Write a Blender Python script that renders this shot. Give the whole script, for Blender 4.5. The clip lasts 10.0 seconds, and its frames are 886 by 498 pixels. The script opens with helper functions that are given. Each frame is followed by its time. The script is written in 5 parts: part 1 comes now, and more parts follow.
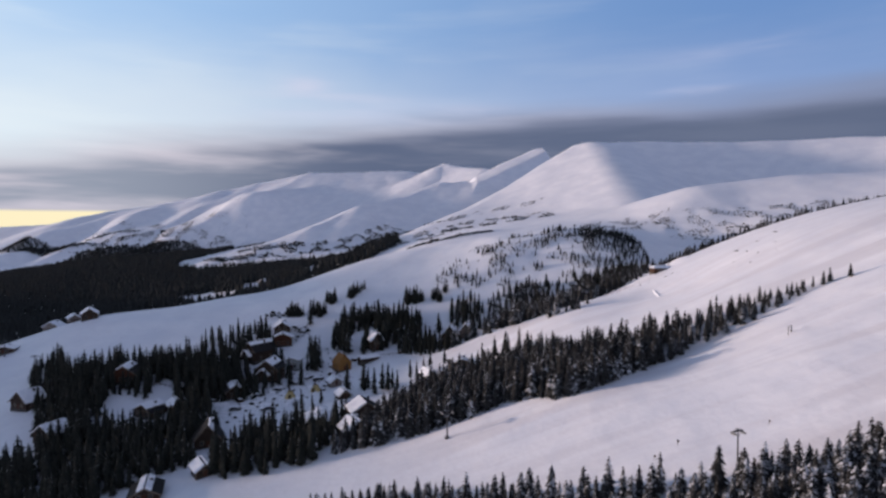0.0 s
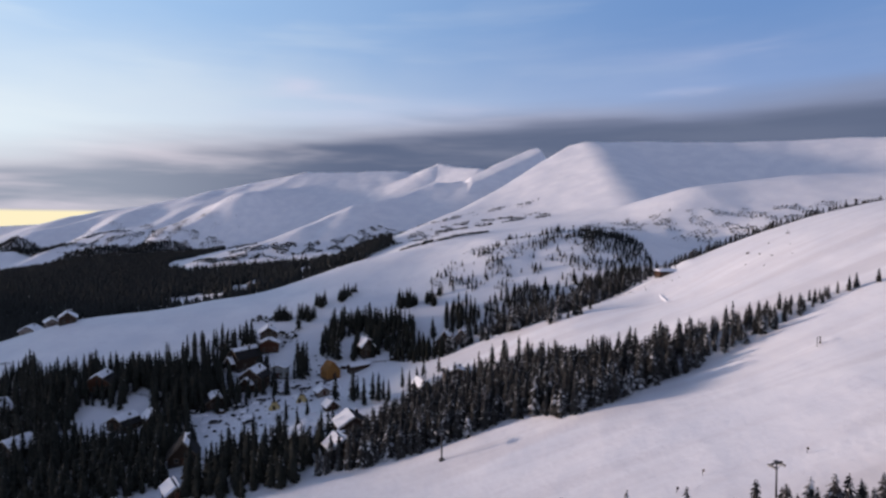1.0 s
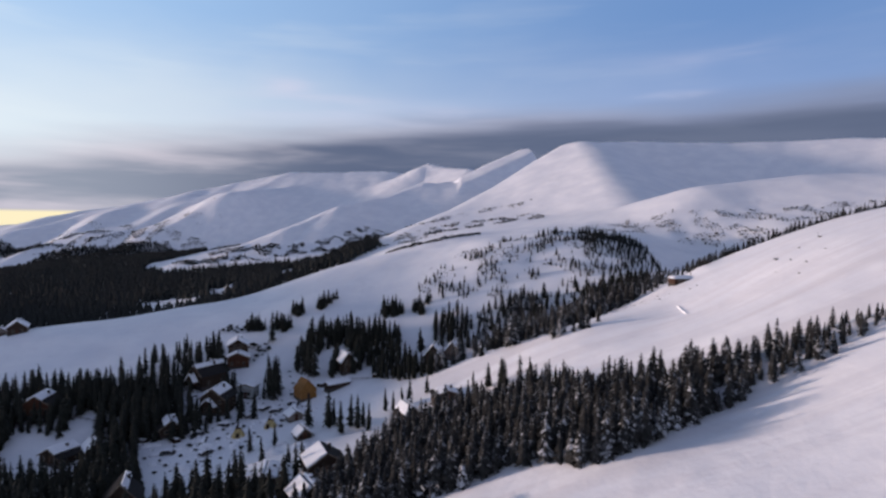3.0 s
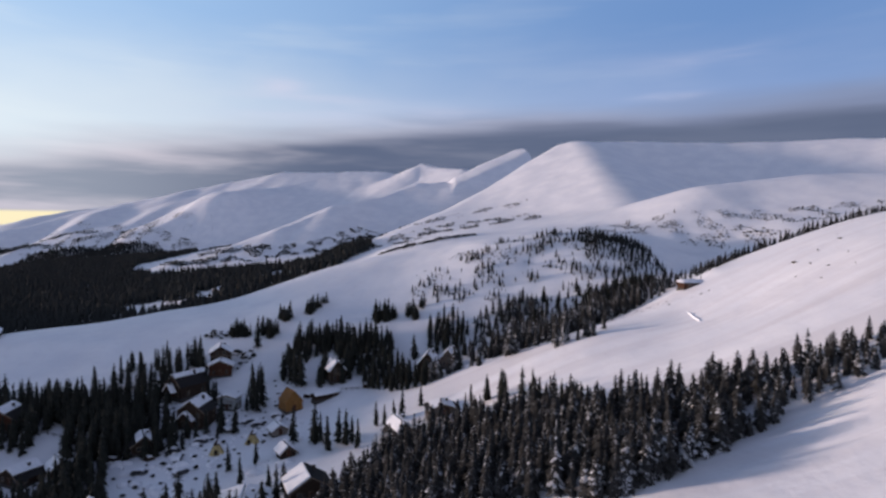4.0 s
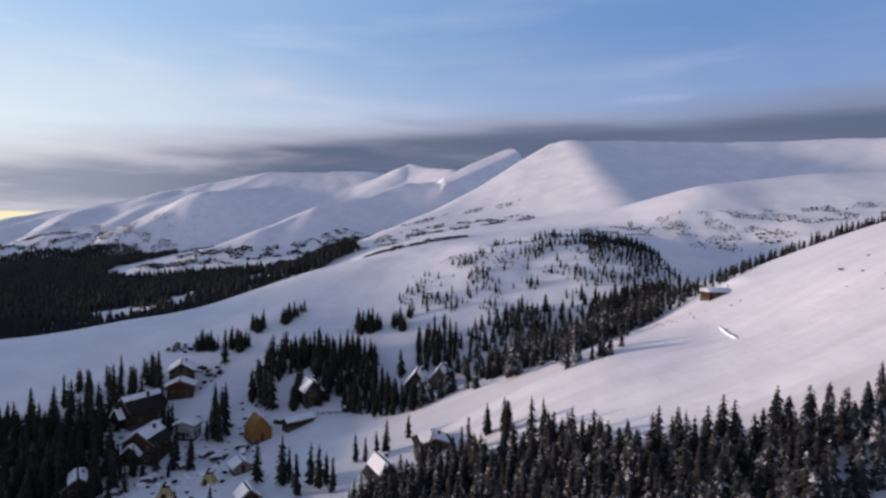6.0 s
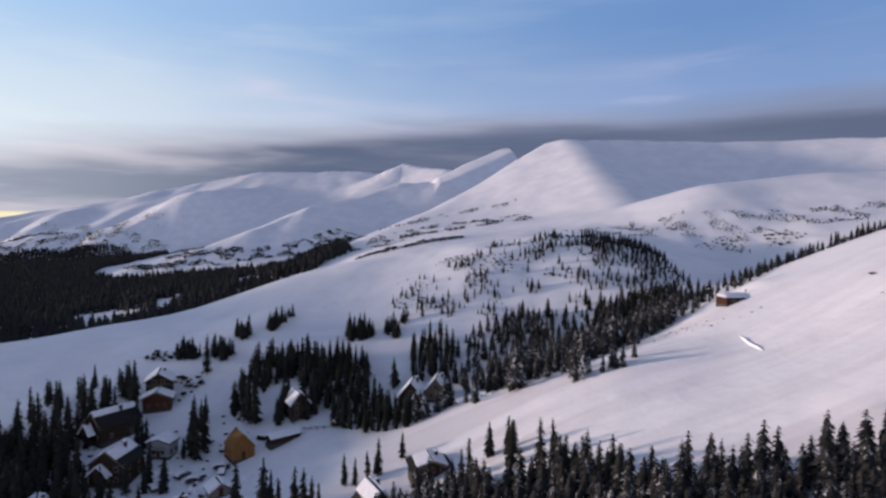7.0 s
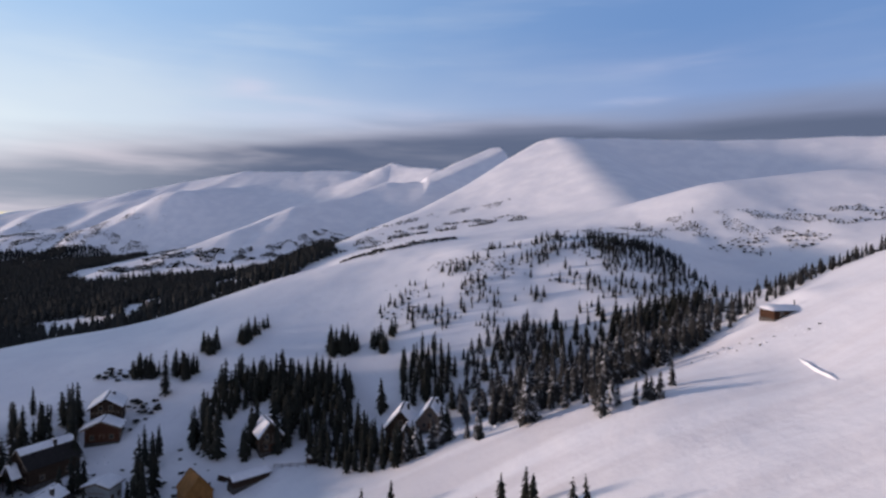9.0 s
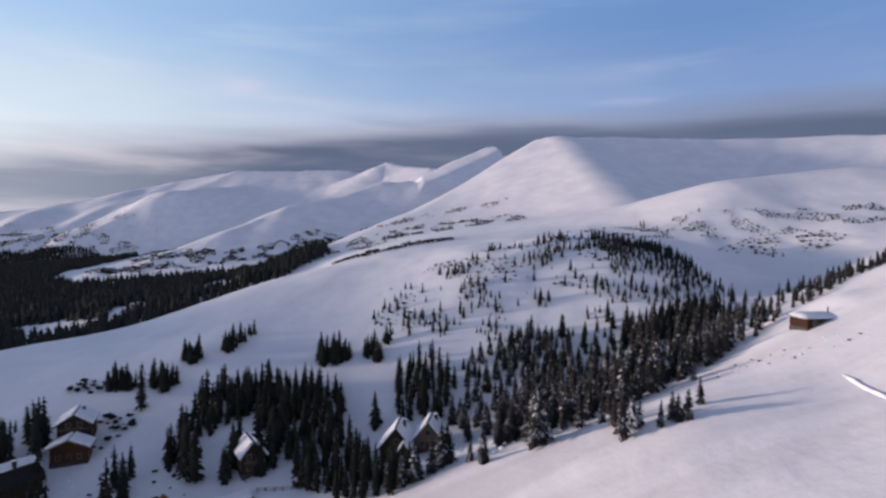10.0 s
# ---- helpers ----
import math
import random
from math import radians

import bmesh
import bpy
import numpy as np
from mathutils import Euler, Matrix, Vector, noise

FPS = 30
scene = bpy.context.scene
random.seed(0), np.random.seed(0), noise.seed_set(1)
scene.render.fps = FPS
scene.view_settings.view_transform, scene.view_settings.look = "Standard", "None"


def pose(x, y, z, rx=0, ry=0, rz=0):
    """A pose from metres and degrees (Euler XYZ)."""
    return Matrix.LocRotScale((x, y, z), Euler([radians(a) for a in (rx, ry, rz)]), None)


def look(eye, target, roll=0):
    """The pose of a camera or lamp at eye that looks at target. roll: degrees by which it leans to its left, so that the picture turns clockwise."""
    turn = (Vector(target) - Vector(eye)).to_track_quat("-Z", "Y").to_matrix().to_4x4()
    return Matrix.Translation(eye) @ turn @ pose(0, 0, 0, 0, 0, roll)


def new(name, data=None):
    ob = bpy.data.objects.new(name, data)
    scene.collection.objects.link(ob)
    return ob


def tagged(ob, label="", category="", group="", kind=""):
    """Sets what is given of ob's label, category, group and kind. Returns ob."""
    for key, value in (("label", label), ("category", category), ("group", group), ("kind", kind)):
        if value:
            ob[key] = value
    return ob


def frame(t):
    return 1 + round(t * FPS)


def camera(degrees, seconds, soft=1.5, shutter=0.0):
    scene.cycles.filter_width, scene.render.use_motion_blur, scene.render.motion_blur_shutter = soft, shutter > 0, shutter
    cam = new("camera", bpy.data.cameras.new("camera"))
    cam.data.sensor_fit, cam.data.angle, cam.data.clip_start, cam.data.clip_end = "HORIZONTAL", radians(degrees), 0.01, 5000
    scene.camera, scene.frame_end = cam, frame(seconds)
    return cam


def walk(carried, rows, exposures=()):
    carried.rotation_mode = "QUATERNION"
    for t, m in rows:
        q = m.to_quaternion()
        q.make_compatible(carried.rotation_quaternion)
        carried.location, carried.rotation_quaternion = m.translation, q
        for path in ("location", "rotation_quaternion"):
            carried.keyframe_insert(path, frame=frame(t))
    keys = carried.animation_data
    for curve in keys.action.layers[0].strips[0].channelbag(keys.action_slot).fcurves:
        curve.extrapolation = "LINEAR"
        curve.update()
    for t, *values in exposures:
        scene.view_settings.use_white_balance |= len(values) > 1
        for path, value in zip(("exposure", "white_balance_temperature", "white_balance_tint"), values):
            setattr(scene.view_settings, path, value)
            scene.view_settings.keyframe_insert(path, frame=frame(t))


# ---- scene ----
# ---------- camera ----------
cam = camera(73.7, 10.0, soft=2.55)
PATH = [  # seconds, x, y, z, yaw, pitch, lean
    (0, 0.00, 0.00, 100.00, 0.000, -2.100, 0.000),
    (1, 0.05, 13.06, 99.98, -0.519, -2.035, 0.119),
    (2, 0.10, 26.11, 99.98, -1.061, -1.965, 0.217),
    (3, 0.14, 39.14, 99.99, -1.622, -1.894, 0.296),
    (4, 0.18, 52.17, 100.01, -2.196, -1.825, 0.355),
    (5, 0.22, 65.19, 100.05, -2.777, -1.759, 0.397),
    (6, 0.25, 78.19, 100.10, -3.359, -1.700, 0.422),
    (7, 0.28, 91.18, 100.16, -3.937, -1.649, 0.431),
    (8, 0.30, 104.17, 100.24, -4.505, -1.610, 0.424),
    (9, 0.32, 117.14, 100.33, -5.057, -1.585, 0.403),
    (10, 0.34, 130.10, 100.43, -5.588, -1.577, 0.369)]


def aimed(x, y, z, yaw, pitch, lean):
    a, b = radians(yaw), radians(pitch)
    way = Vector((-math.sin(a) * math.cos(b), math.cos(a) * math.cos(b), math.sin(b)))
    eye = Vector((x, y, z))
    return look(eye, eye + way * 100, lean)


walk(cam, [(t, aimed(*row)) for t, *row in PATH])

# ---------- sky and sun ----------
SUN_AZ, SUN_EL = radians(-78), radians(2.9)      # from straight ahead, to the left is negative
sun_way = Vector((math.sin(SUN_AZ) * math.cos(SUN_EL), math.cos(SUN_AZ) * math.cos(SUN_EL), math.sin(SUN_EL)))


def nodes_of(tree):
    """Short forms to add a node and to link sockets."""
    def add(kind, **values):
        n = tree.nodes.new(kind)
        for key, value in values.items():
            n.inputs[key].default_value = value
        return n

    def plug(value, socket):
        if isinstance(value, bpy.types.NodeSocket):
            tree.links.new(value, socket)
        else:
            socket.default_value = value

    def calc(op, a, b=0.0, clamp=False):
        n = tree.nodes.new("ShaderNodeMath")
        n.operation, n.use_clamp = op, clamp
        plug(a, n.inputs[0]), plug(b, n.inputs[1])
        return n.outputs[0]

    def ramp(value, a, b):
        """0 below a, 1 above b, smooth between."""
        n = tree.nodes.new("ShaderNodeMapRange")
        n.interpolation_type = "SMOOTHSTEP"
        plug(value, n.inputs["Value"])
        plug(a, n.inputs["From Min"]), plug(b, n.inputs["From Max"])
        return n.outputs[0]

    def mix(f, a, b, how="MIX"):
        n = tree.nodes.new("ShaderNodeMix")
        n.data_type, n.blend_type = "RGBA", how
        plug(f, n.inputs[0])
        for v, s in ((a, n.inputs[6]), (b, n.inputs[7])):
            plug(v if isinstance(v, bpy.types.NodeSocket) else (*v, 1), s)
        return n.outputs[2]

    def noise_tex(vector, scale, detail=4.0, rough_=0.55, warp=0.0):
        n = tree.nodes.new("ShaderNodeTexNoise")
        plug(vector, n.inputs["Vector"])
        n.inputs["Scale"].default_value, n.inputs["Detail"].default_value = scale, detail
        n.inputs["Roughness"].default_value, n.inputs["Distortion"].default_value = rough_, warp
        return n.outputs[0]

    return add, plug, calc, ramp, mix, noise_tex


def build_sky():
    world = bpy.data.worlds.new("sky")
    scene.world = world
    world.use_nodes = True
    tree = world.node_tree
    tree.nodes.clear()
    add, plug, calc, ramp, mix, noise_tex = nodes_of(tree)
    air = add("ShaderNodeTexSky")
    air.sky_type, air.sun_disc, air.sun_elevation, air.sun_rotation = "NISHITA", False, SUN_EL, SUN_AZ
    air.altitude, air.air_density, air.dust_density, air.ozone_density = 1400.0, 1.0, 1.2, 1.6
    dim = mix(1.0, air.outputs[0], (0.085, 0.085, 0.085), "MULTIPLY")
    place = add("ShaderNodeTexCoord").outputs["Generated"]
    part = add("ShaderNodeSeparateXYZ")
    plug(place, part.inputs[0])
    x, y, z = part.outputs
    az = calc("MULTIPLY", calc("ARCTAN2", x, y), 57.2958)
    el = calc("MULTIPLY", calc("ARCSINE", z), 57.2958)
    flat = add("ShaderNodeCombineXYZ")
    plug(az, flat.inputs[0]), plug(calc("MULTIPLY", el, 8.0), flat.inputs[1])
    broad = noise_tex(flat.outputs[0], 0.035, 3, 0.5, 0.2)
    fine = noise_tex(flat.outputs[0], 0.05, 4, 0.5, 0.15)
    wide = add("ShaderNodeCombineXYZ")
    plug(az, wide.inputs[0]), plug(calc("MULTIPLY", el, 2.4), wide.inputs[1])
    puff = noise_tex(wide.outputs[0], 0.05, 4, 0.5, 0.3)
    # clear air: deeper blue to the right, pale to the left where the sun comes up
    toward = calc("POWER", ramp(az, 36.0, -46.0), 1.25)
    blue = mix(toward, (0.165, 0.305, 0.615), (0.44, 0.66, 0.97))
    low = ramp(calc("ADD", el, calc("MULTIPLY", calc("SUBTRACT", puff, 0.5), 8.0)), 20.0, 8.0)
    pale = mix(toward, (0.29, 0.40, 0.68), (0.82, 0.92, 1.0))
    clear = mix(low, blue, pale)
    clear = mix(0.08, clear, dim)
    veil = calc("MULTIPLY", ramp(fine, 0.46, 0.76), 0.24)
    clear = mix(veil, clear, mix(toward, (0.36, 0.46, 0.68), (0.88, 0.95, 0.97)))
    # the grey bank of cloud, higher to the right, with soft streaks
    edge = calc("ADD", 9.9, calc("SUBTRACT", calc("MULTIPLY", az, 0.065), calc("MULTIPLY", calc("MULTIPLY", az, az), 0.0013)))
    above = calc("SUBTRACT", el, calc("ADD", edge, calc("MULTIPLY", calc("SUBTRACT", broad, 0.5), 3.5)))
    bank = ramp(above, 1.9, -1.7)
    grey = mix(ramp(az, -6.0, -34.0), (0.118, 0.148, 0.238), (0.31, 0.345, 0.435))
    streak = calc("MULTIPLY", ramp(fine, 0.44, 0.70), calc("ADD", 0.16, calc("MULTIPLY", toward, 0.8)))
    grey = mix(streak, grey, mix(toward, (0.24, 0.27, 0.37), (0.74, 0.68, 0.76)))
    rim = calc("MULTIPLY", ramp(above, -1.7, -0.1), 0.5)
    grey = mix(rim, grey, mix(toward, (0.31, 0.32, 0.44), (0.80, 0.70, 0.76)))
    sky = mix(bank, clear, grey)
    # thin wisps above the bank
    for at, up, long, thick, pale in ((-12.9, 13.2, 2.2, 0.8, 0.55), (-9.0, 12.2, 7.0, 0.5, 0.35), (22.8, 12.3, 3.0, 0.3, 0.5), (27.5, 15.2, 7.0, 0.7, 0.3), (-3.0, 10.6, 16.0, 0.9, 0.4)):
        a = calc("DIVIDE", calc("SUBTRACT", az, at), long)
        e = calc("DIVIDE", calc("SUBTRACT", el, calc("ADD", up, calc("MULTIPLY", calc("SUBTRACT", puff, 0.5), 2.0))), thick)
        body = calc("POWER", 2.718, calc("MULTIPLY", calc("ADD", calc("MULTIPLY", a, a), calc("MULTIPLY", e, e)), -1.0))
        sky = mix(calc("MULTIPLY", body, calc("MULTIPLY", ramp(fine, 0.3, 0.6), pale)), sky, (0.66, 0.66, 0.82))
    # the open strip under the bank
    strip = calc("MULTIPLY", ramp(el, calc("ADD", 1.35, calc("MULTIPLY", broad, 0.3)), 1.2), ramp(az, -16.0, -30.0))
    sky = mix(strip, sky, (1.0, 0.88, 0.58))
    # overhead and behind, the night has not quite gone
    dusk = mix(ramp(el, 12.0, 45.0), (0.585, 0.655, 0.91), (0.112, 0.144, 0.248))
    gone = calc("MAXIMUM", ramp(el, 21.0, 34.0), ramp(calc("ABSOLUTE", az), 62.0, 100.0))
    sky = mix(gone, sky, dusk)
    out, back = add("ShaderNodeOutputWorld"), add("ShaderNodeBackground", Strength=1.0)
    plug(sky, back.inputs[0]), plug(back.outputs[0], out.inputs[0])


build_sky()
sun = new("sun", bpy.data.lights.new("sun", "SUN"))
sun.data.energy, sun.data.angle, sun.data.color = 4.45, radians(4.5), (1.0, 0.77, 0.665)
sun.matrix_world = look((0, 0, 400), Vector((0, 0, 400)) - sun_way)

# ---------- the lie of the land ----------
# spot heights along the feature lines of the near ground: x, y, z
SKI_SLOPE = [(47, 92, 59), (0, 95, 43), (79, 134, 75), (28, 146, 60), (1, 150, 50), (56, 148, 66), (70, 157, 71), (84, 161, 77),
             (5, 215, 47), (-24, 158, 42), (80, 222, 75), (111, 219, 91), (55, 233, 70), (29, 238, 60), (16, 244, 55), (160, 100, 100),
             (150, 165, 103), (0, 0, 28), (120, 0, 72), (230, 150, 125)]
SLOPE_EDGE = [(191, 255, 113), (158, 268, 104), (122, 272, 90.5), (89, 246, 81), (260, 240, 133)]
GULLY = [(215, 325, 103), (155, 312, 90), (108, 298, 82), (62, 268, 65), (20, 264, 52), (-20, 268, 44), (-45, 250, 37.5), (-61, 229, 35),
         (-111, 212, 31), (-160, 180, 22), (121, 316, 76), (138, 334, 81), (158, 350, 88)]
KNOLL = [(196, 363, 104), (152, 397, 104), (133, 424, 105), (92, 375, 98), (29, 343, 85), (55, 318, 79), (-20, 329, 62), (-65, 337, 59.5),
         (-34, 278, 44), (-82, 285, 43), (5, 280, 50), (-84, 305, 48), (-133, 245, 37), (-150, 290, 41), (110, 338, 90), (104, 316, 86), (98, 296, 80)]
SPUR = [(-203, 345, 48), (-170, 368, 50), (-138, 380, 55), (-110, 390, 59), (-84, 402, 67.5), (-50, 412, 78.5), (-10, 428, 86.5), (30, 445, 94),
        (-78, 367, 62.5), (-47, 366, 70), (-5, 372, 79), (10, 472, 94.5), (50, 509, 99), (-225, 300, 36), (-260, 345, 30), (-320, 320, 12)]
VALLEY = [(-138, 474, 50), (-57, 560, 76), (-20, 640, 82), (-125, 655, 58), (-260, 480, 24), (-450, 700, 25), (-305, 860, 46),
          (-600, 1000, 32), (-500, 1270, 54), (-700, 1300, 40), (-250, 100, -4), (-120, 90, 18), (-400, 200, -15), (-1000, 1000, -25), (-900, 400, -30), (-190, 440, 30), (-240, 410, 22), (-100, 470, 50)]
TERRACE = [(217, 450, 134), (188, 440, 129), (259, 440, 139), (330, 440, 142), (420, 420, 150), (60, 620, 104), (200, 520, 123), (280, 520, 124),
           (360, 515, 128), (460, 505, 140), (210, 405, 117), (280, 375, 124), (60, 1000, 110), (-150, 1150, 90), (500, 400, 170), (400, 0, 170)]
# crests: points of the ridge line, the fall to its left and right side, how far that holds, and the crest's bluntness
RIDGES = {
    "plateau": ([(238, 915, 226.6), (272, 905, 229.5), (352, 890, 227.3), (427, 870, 225.3), (492, 840, 223.3), (544, 800, 220.5), (574, 770, 216.7), (700, 690, 222),
                 (1000, 560, 250)], 0.80, 0.62, 150, 25),
    "saddle": ([(100, 1400, 240), (50, 1480, 250), (2, 1541, 267), (-60, 1600, 245), (-132, 1650, 250), (-200, 1690, 258)], 0.55, 0.50, 250, 4),
    "middle_spur": ([(90, 1320, 214), (70, 1230, 200), (-4, 1150, 184), (-66, 1080, 158), (-138, 1000, 136), (-200, 930, 104),
                     (-256, 880, 77), (-320, 868, 60), (-360, 862, 42)], 0.46, 0.46, 150, 8),
    "apron": ([(-4, 1150, 183), (30, 1146, 186), (62, 1138, 187), (84, 1150, 184)], 0.46, 0.40, 150, 6),
    "long_back": ([(-100, 1640, 252), (-375, 1750, 262), (-525, 1750, 233), (-625, 1700, 206), (-765, 1650, 167), (-850, 1650, 152),
                   (-900, 1680, 140)], 0.44, 0.44, 300, 30),
    "long_rib": ([(-694, 1500, 122), (-715, 1400, 88), (-806, 1330, 40), (-865, 1250, 8), (-900, 1200, -8)], 0.42, 0.42, 150, 20),
    # added ridge, out of view to the left, shaped to shade village and knoll
    "unseen_shade_ridge": ([(-700, -500, 80), (-660, -75, 78), (-640, 175, 73), (-650, 305, 70), (-650, 375, 74), (-655, 445, 89), (-660, 495, 112), (-668, 530, 98),
                 (-690, 595, 55)], 0.60, 0.60, 200, 20),
    "far_hill": ([(-1500, 2000, 101), (-1290, 1960, 110), (-1110, 1850, 137), (-1060, 1900, 152), (-1000, 2000, 170), (-700, 2200, 200)], 0.40, 0.40, 300, 25),
}

# flat faces of the two peaks: planes through a point with their rise along x and y, each peak the lowest of its planes
FACES = {
    "peak": [(199, 905, 226.5, 0.39, 0.259, 3), (199, 905, 226.5, 0.679, -0.053, 3), (199, 905, 226.5, -0.05, -0.35, 4), (218, 832, 219.5, -0.303, 0.355, 18)],
    "peak_foot": [(64, 780, 141, 0.16, 0.208), (64, 780, 141, 0.478, -0.018), (64, 780, 150, 0.1, -0.2), (200, 625, 138, -0.2, 0.208, 30)],
    "wave": [(216, 1330, 282, 0.235, 0.295, 4), (216, 1330, 282, 0.687, -0.164, 4), (191.4, 1220, 240.5, -0.157, 0.699, 3), (221, 1320, 277, -4.0, 0.3, 8), (216, 1330, 281, 0.0, -0.4, 5), (205, 1325, 276.5, 0.05, 0.04, 6), (64, 1120, 186, 1.2, 0.29, 4)],
}


def plate(spots):
    """A thin plate bent through the spot heights."""
    p = np.array(spots, float)
    q = p[:, :2] / 300
    r2 = ((q[:, None] - q[None]) ** 2).sum(-1)
    k = 0.5 * r2 * np.log(r2 + 1e-12) + 2e-4 * np.eye(len(q))
    a = np.hstack([np.ones((len(q), 1)), q])
    m = np.block([[k, a], [a.T, np.zeros((3, 3))]])
    return q, np.linalg.solve(m, np.r_[p[:, 2], 0, 0, 0])


PLATE = plate(SKI_SLOPE + SLOPE_EDGE + GULLY + KNOLL + SPUR + VALLEY + TERRACE)


def plate_height(x, y):
    q, w = PLATE
    out = np.empty(len(x))
    for i in range(0, len(x), 20000):
        s = np.stack([x[i:i + 20000], y[i:i + 20000]], -1) / 300
        r2 = ((s[:, None] - q[None]) ** 2).sum(-1)
        out[i:i + 20000] = (0.5 * r2 * np.log(r2 + 1e-12)) @ w[:-3] + w[-3] + s @ w[-2:]
    return out


def ridge_height(x, y, line, left, right, reach, blunt):
    """Height of a mountain that falls away on both sides of its crest."""
    out = np.full(len(x), -1e4)
    for (x0, y0, z0), (x1, y1, z1) in zip(line, line[1:]):
        dx, dy = x1 - x0, y1 - y0
        u = np.clip(((x - x0) * dx + (y - y0) * dy) / (dx * dx + dy * dy), 0, 1)
        d = np.hypot(x - x0 - u * dx, y - y0 - u * dy)
        side = (dx * (y - y0) - dy * (x - x0)) / math.hypot(dx, dy) / (d + 1e-6)
        fall = right + (left - right) * (0.5 + 0.5 * np.clip(side, -1, 1))
        soft = np.sqrt(d ** 2 + blunt ** 2) - blunt
        out = np.maximum(out, z0 + u * (z1 - z0) - 0.38 * soft - (fall - 0.38) * reach * (1 - np.exp(-soft / reach)))
    return out


def smooth_max(a, b, k):
    h = np.clip(0.5 + 0.5 * (a - b) / k, 0, 1)
    return b + (a - b) * h + k * h * (1 - h)


def face_height(x, y, planes):
    z = None
    for x0, y0, z0, gx, gy, *soft in planes:
        q = z0 + gx * (x - x0) + gy * (y - y0)
        z = q if z is None else -smooth_max(-z, -q, soft[0] if soft else 7)
    return z


def rough(x, y, size, seed):
    """Rolling unevenness from a few crossed waves."""
    rng, out = np.random.RandomState(seed), np.zeros(len(x))
    for i in range(14):
        a, ph, s = rng.uniform(0, 2 * math.pi), rng.uniform(0, 7), size * rng.uniform(0.5, 1.8)
        out += np.sin((x * math.cos(a) + y * math.sin(a)) * 2 * math.pi / s + ph) * s / size / 14
    return out


def swell(x, y, x0, y0, x1, y1, wide, high):
    """A long low bank in the snow, such as a groomed edge or a drift."""
    length = math.hypot(x1 - x0, y1 - y0)
    along = ((x - x0) * (x1 - x0) + (y - y0) * (y1 - y0)) / length
    off = ((x - x0) * (y1 - y0) - (y - y0) * (x1 - x0)) / length + 2.0 * np.sin(along / 17)
    return high * np.exp(-(off / wide) ** 2) * np.clip(along / 15, 0, 1) * np.clip((length - along) / 15, 0, 1)


BANKS = [(0, 128, 120, 138, 4, 0.55), (10, 118, 110, 122, 3, 0.4), (-10, 142, 100, 145, 3, 0.35), (20, 226, 90, 210, 5, 0.5), (30, 236, 80, 232, 2.5, 0.35),
         (40, 196, 130, 190, 5, 0.4), (10, 240, 60, 226, 2.5, 0.4), (60, 180, 160, 200, 6, 0.5),
         (30, 150, 79, 138, 1.2, 0.4), (79, 138, 125, 130, 1.2, 0.45), (34, 164, 96, 147, 1.6, 0.35), (26, 128, 90, 117, 5.0, 0.7), (24, 137, 84, 131, 2.0, 0.4),
         (62, 246, 82, 236, 0.9, 0.35), (58, 234, 81, 227, 1.0, 0.4), (46, 228, 78, 220, 1.4, 0.35), (40, 222, 76, 207, 1.6, 0.35), (66, 241, 92, 231, 0.8, 0.3)]

SHOULDERS = [(-455, 1395, 70, 21), (-545, 1485, 80, 24), (-640, 1350, 55, 14), (-375, 1490, 65, 14)]   # x, y, breadth, height


def ribs(x, y):
    """Snow ribs that run down the face of the long back mountain."""
    u, v = -0.55 * x - 0.83 * y, 0.83 * x - 0.55 * y
    broad, sharp = rough(u / 2.2, v, 210, 41), rough(u / 2.6, v, 85, 42)
    over = np.clip((x + 1150) / 150, 0, 1) * np.clip((-270 - x) / 160, 0, 1) * np.clip((y - 1150) / 120, 0, 1) * np.clip((1640 - y) / 160, 0, 1)
    return over * (44.0 * broad + 24.0 * sharp)


def heights(x, y):
    """Height of the ground at arrays of x and y."""
    x, y = np.asarray(x, float), np.asarray(y, float)
    far = np.clip((np.hypot(x, y) - 380) / 500, 0, 1)
    z = plate_height(x, y)
    away = np.clip((np.hypot(x, np.maximum(y - 800, 0)) - 1100) / 1500, 0, 1)
    z = z * (1 - away) + 20 * away
    for line, left, right, reach, blunt in RIDGES.values():
        z = smooth_max(z, ridge_height(x, y, line, left, right, reach, blunt), 14)
    for planes in FACES.values():
        z = smooth_max(z, face_height(x, y, planes), 8)
    knoll = np.exp(-((x - 50) / 110) ** 2 - ((y - 375) / 75) ** 2)
    z += knoll * (1.5 * rough(x, y, 27, 14) + 0.6 * rough(x, y, 10, 15))
    z += far * (2.4 * rough(x, y, 130, 3) + 0.9 * rough(x, y, 45, 4) + 0.3 * rough(x, y, 18, 8)) + 0.35 * rough(x, y, 40, 5) + 0.10 * rough(x, y, 11, 6)
    z += ribs(x, y)
    z += 5.0 * rough(x, y, 42, 18) * np.exp(-((x - 10) / 130) ** 2 - ((y - 1560) / 110) ** 2)
    z += 1.5 * np.exp(-((x - 101) / 5) ** 2 - ((y - 253) / 5) ** 2)
    bowl = np.exp(-((x - 165) / 75) ** 2 - ((y - 372) / 42) ** 2)
    z += bowl * (1.3 * rough(x, y, 24, 16) + 0.5 * rough(x, y, 9, 17))
    for x0, y0, wide, high in SHOULDERS:
        z += high * np.exp(-((x - x0) ** 2 + (y - y0) ** 2) / wide ** 2)
    for bank in BANKS:
        z += swell(x, y, *bank)
    return z


def ground_at(x, y):
    return float(heights(np.array([x]), np.array([y]))[0])

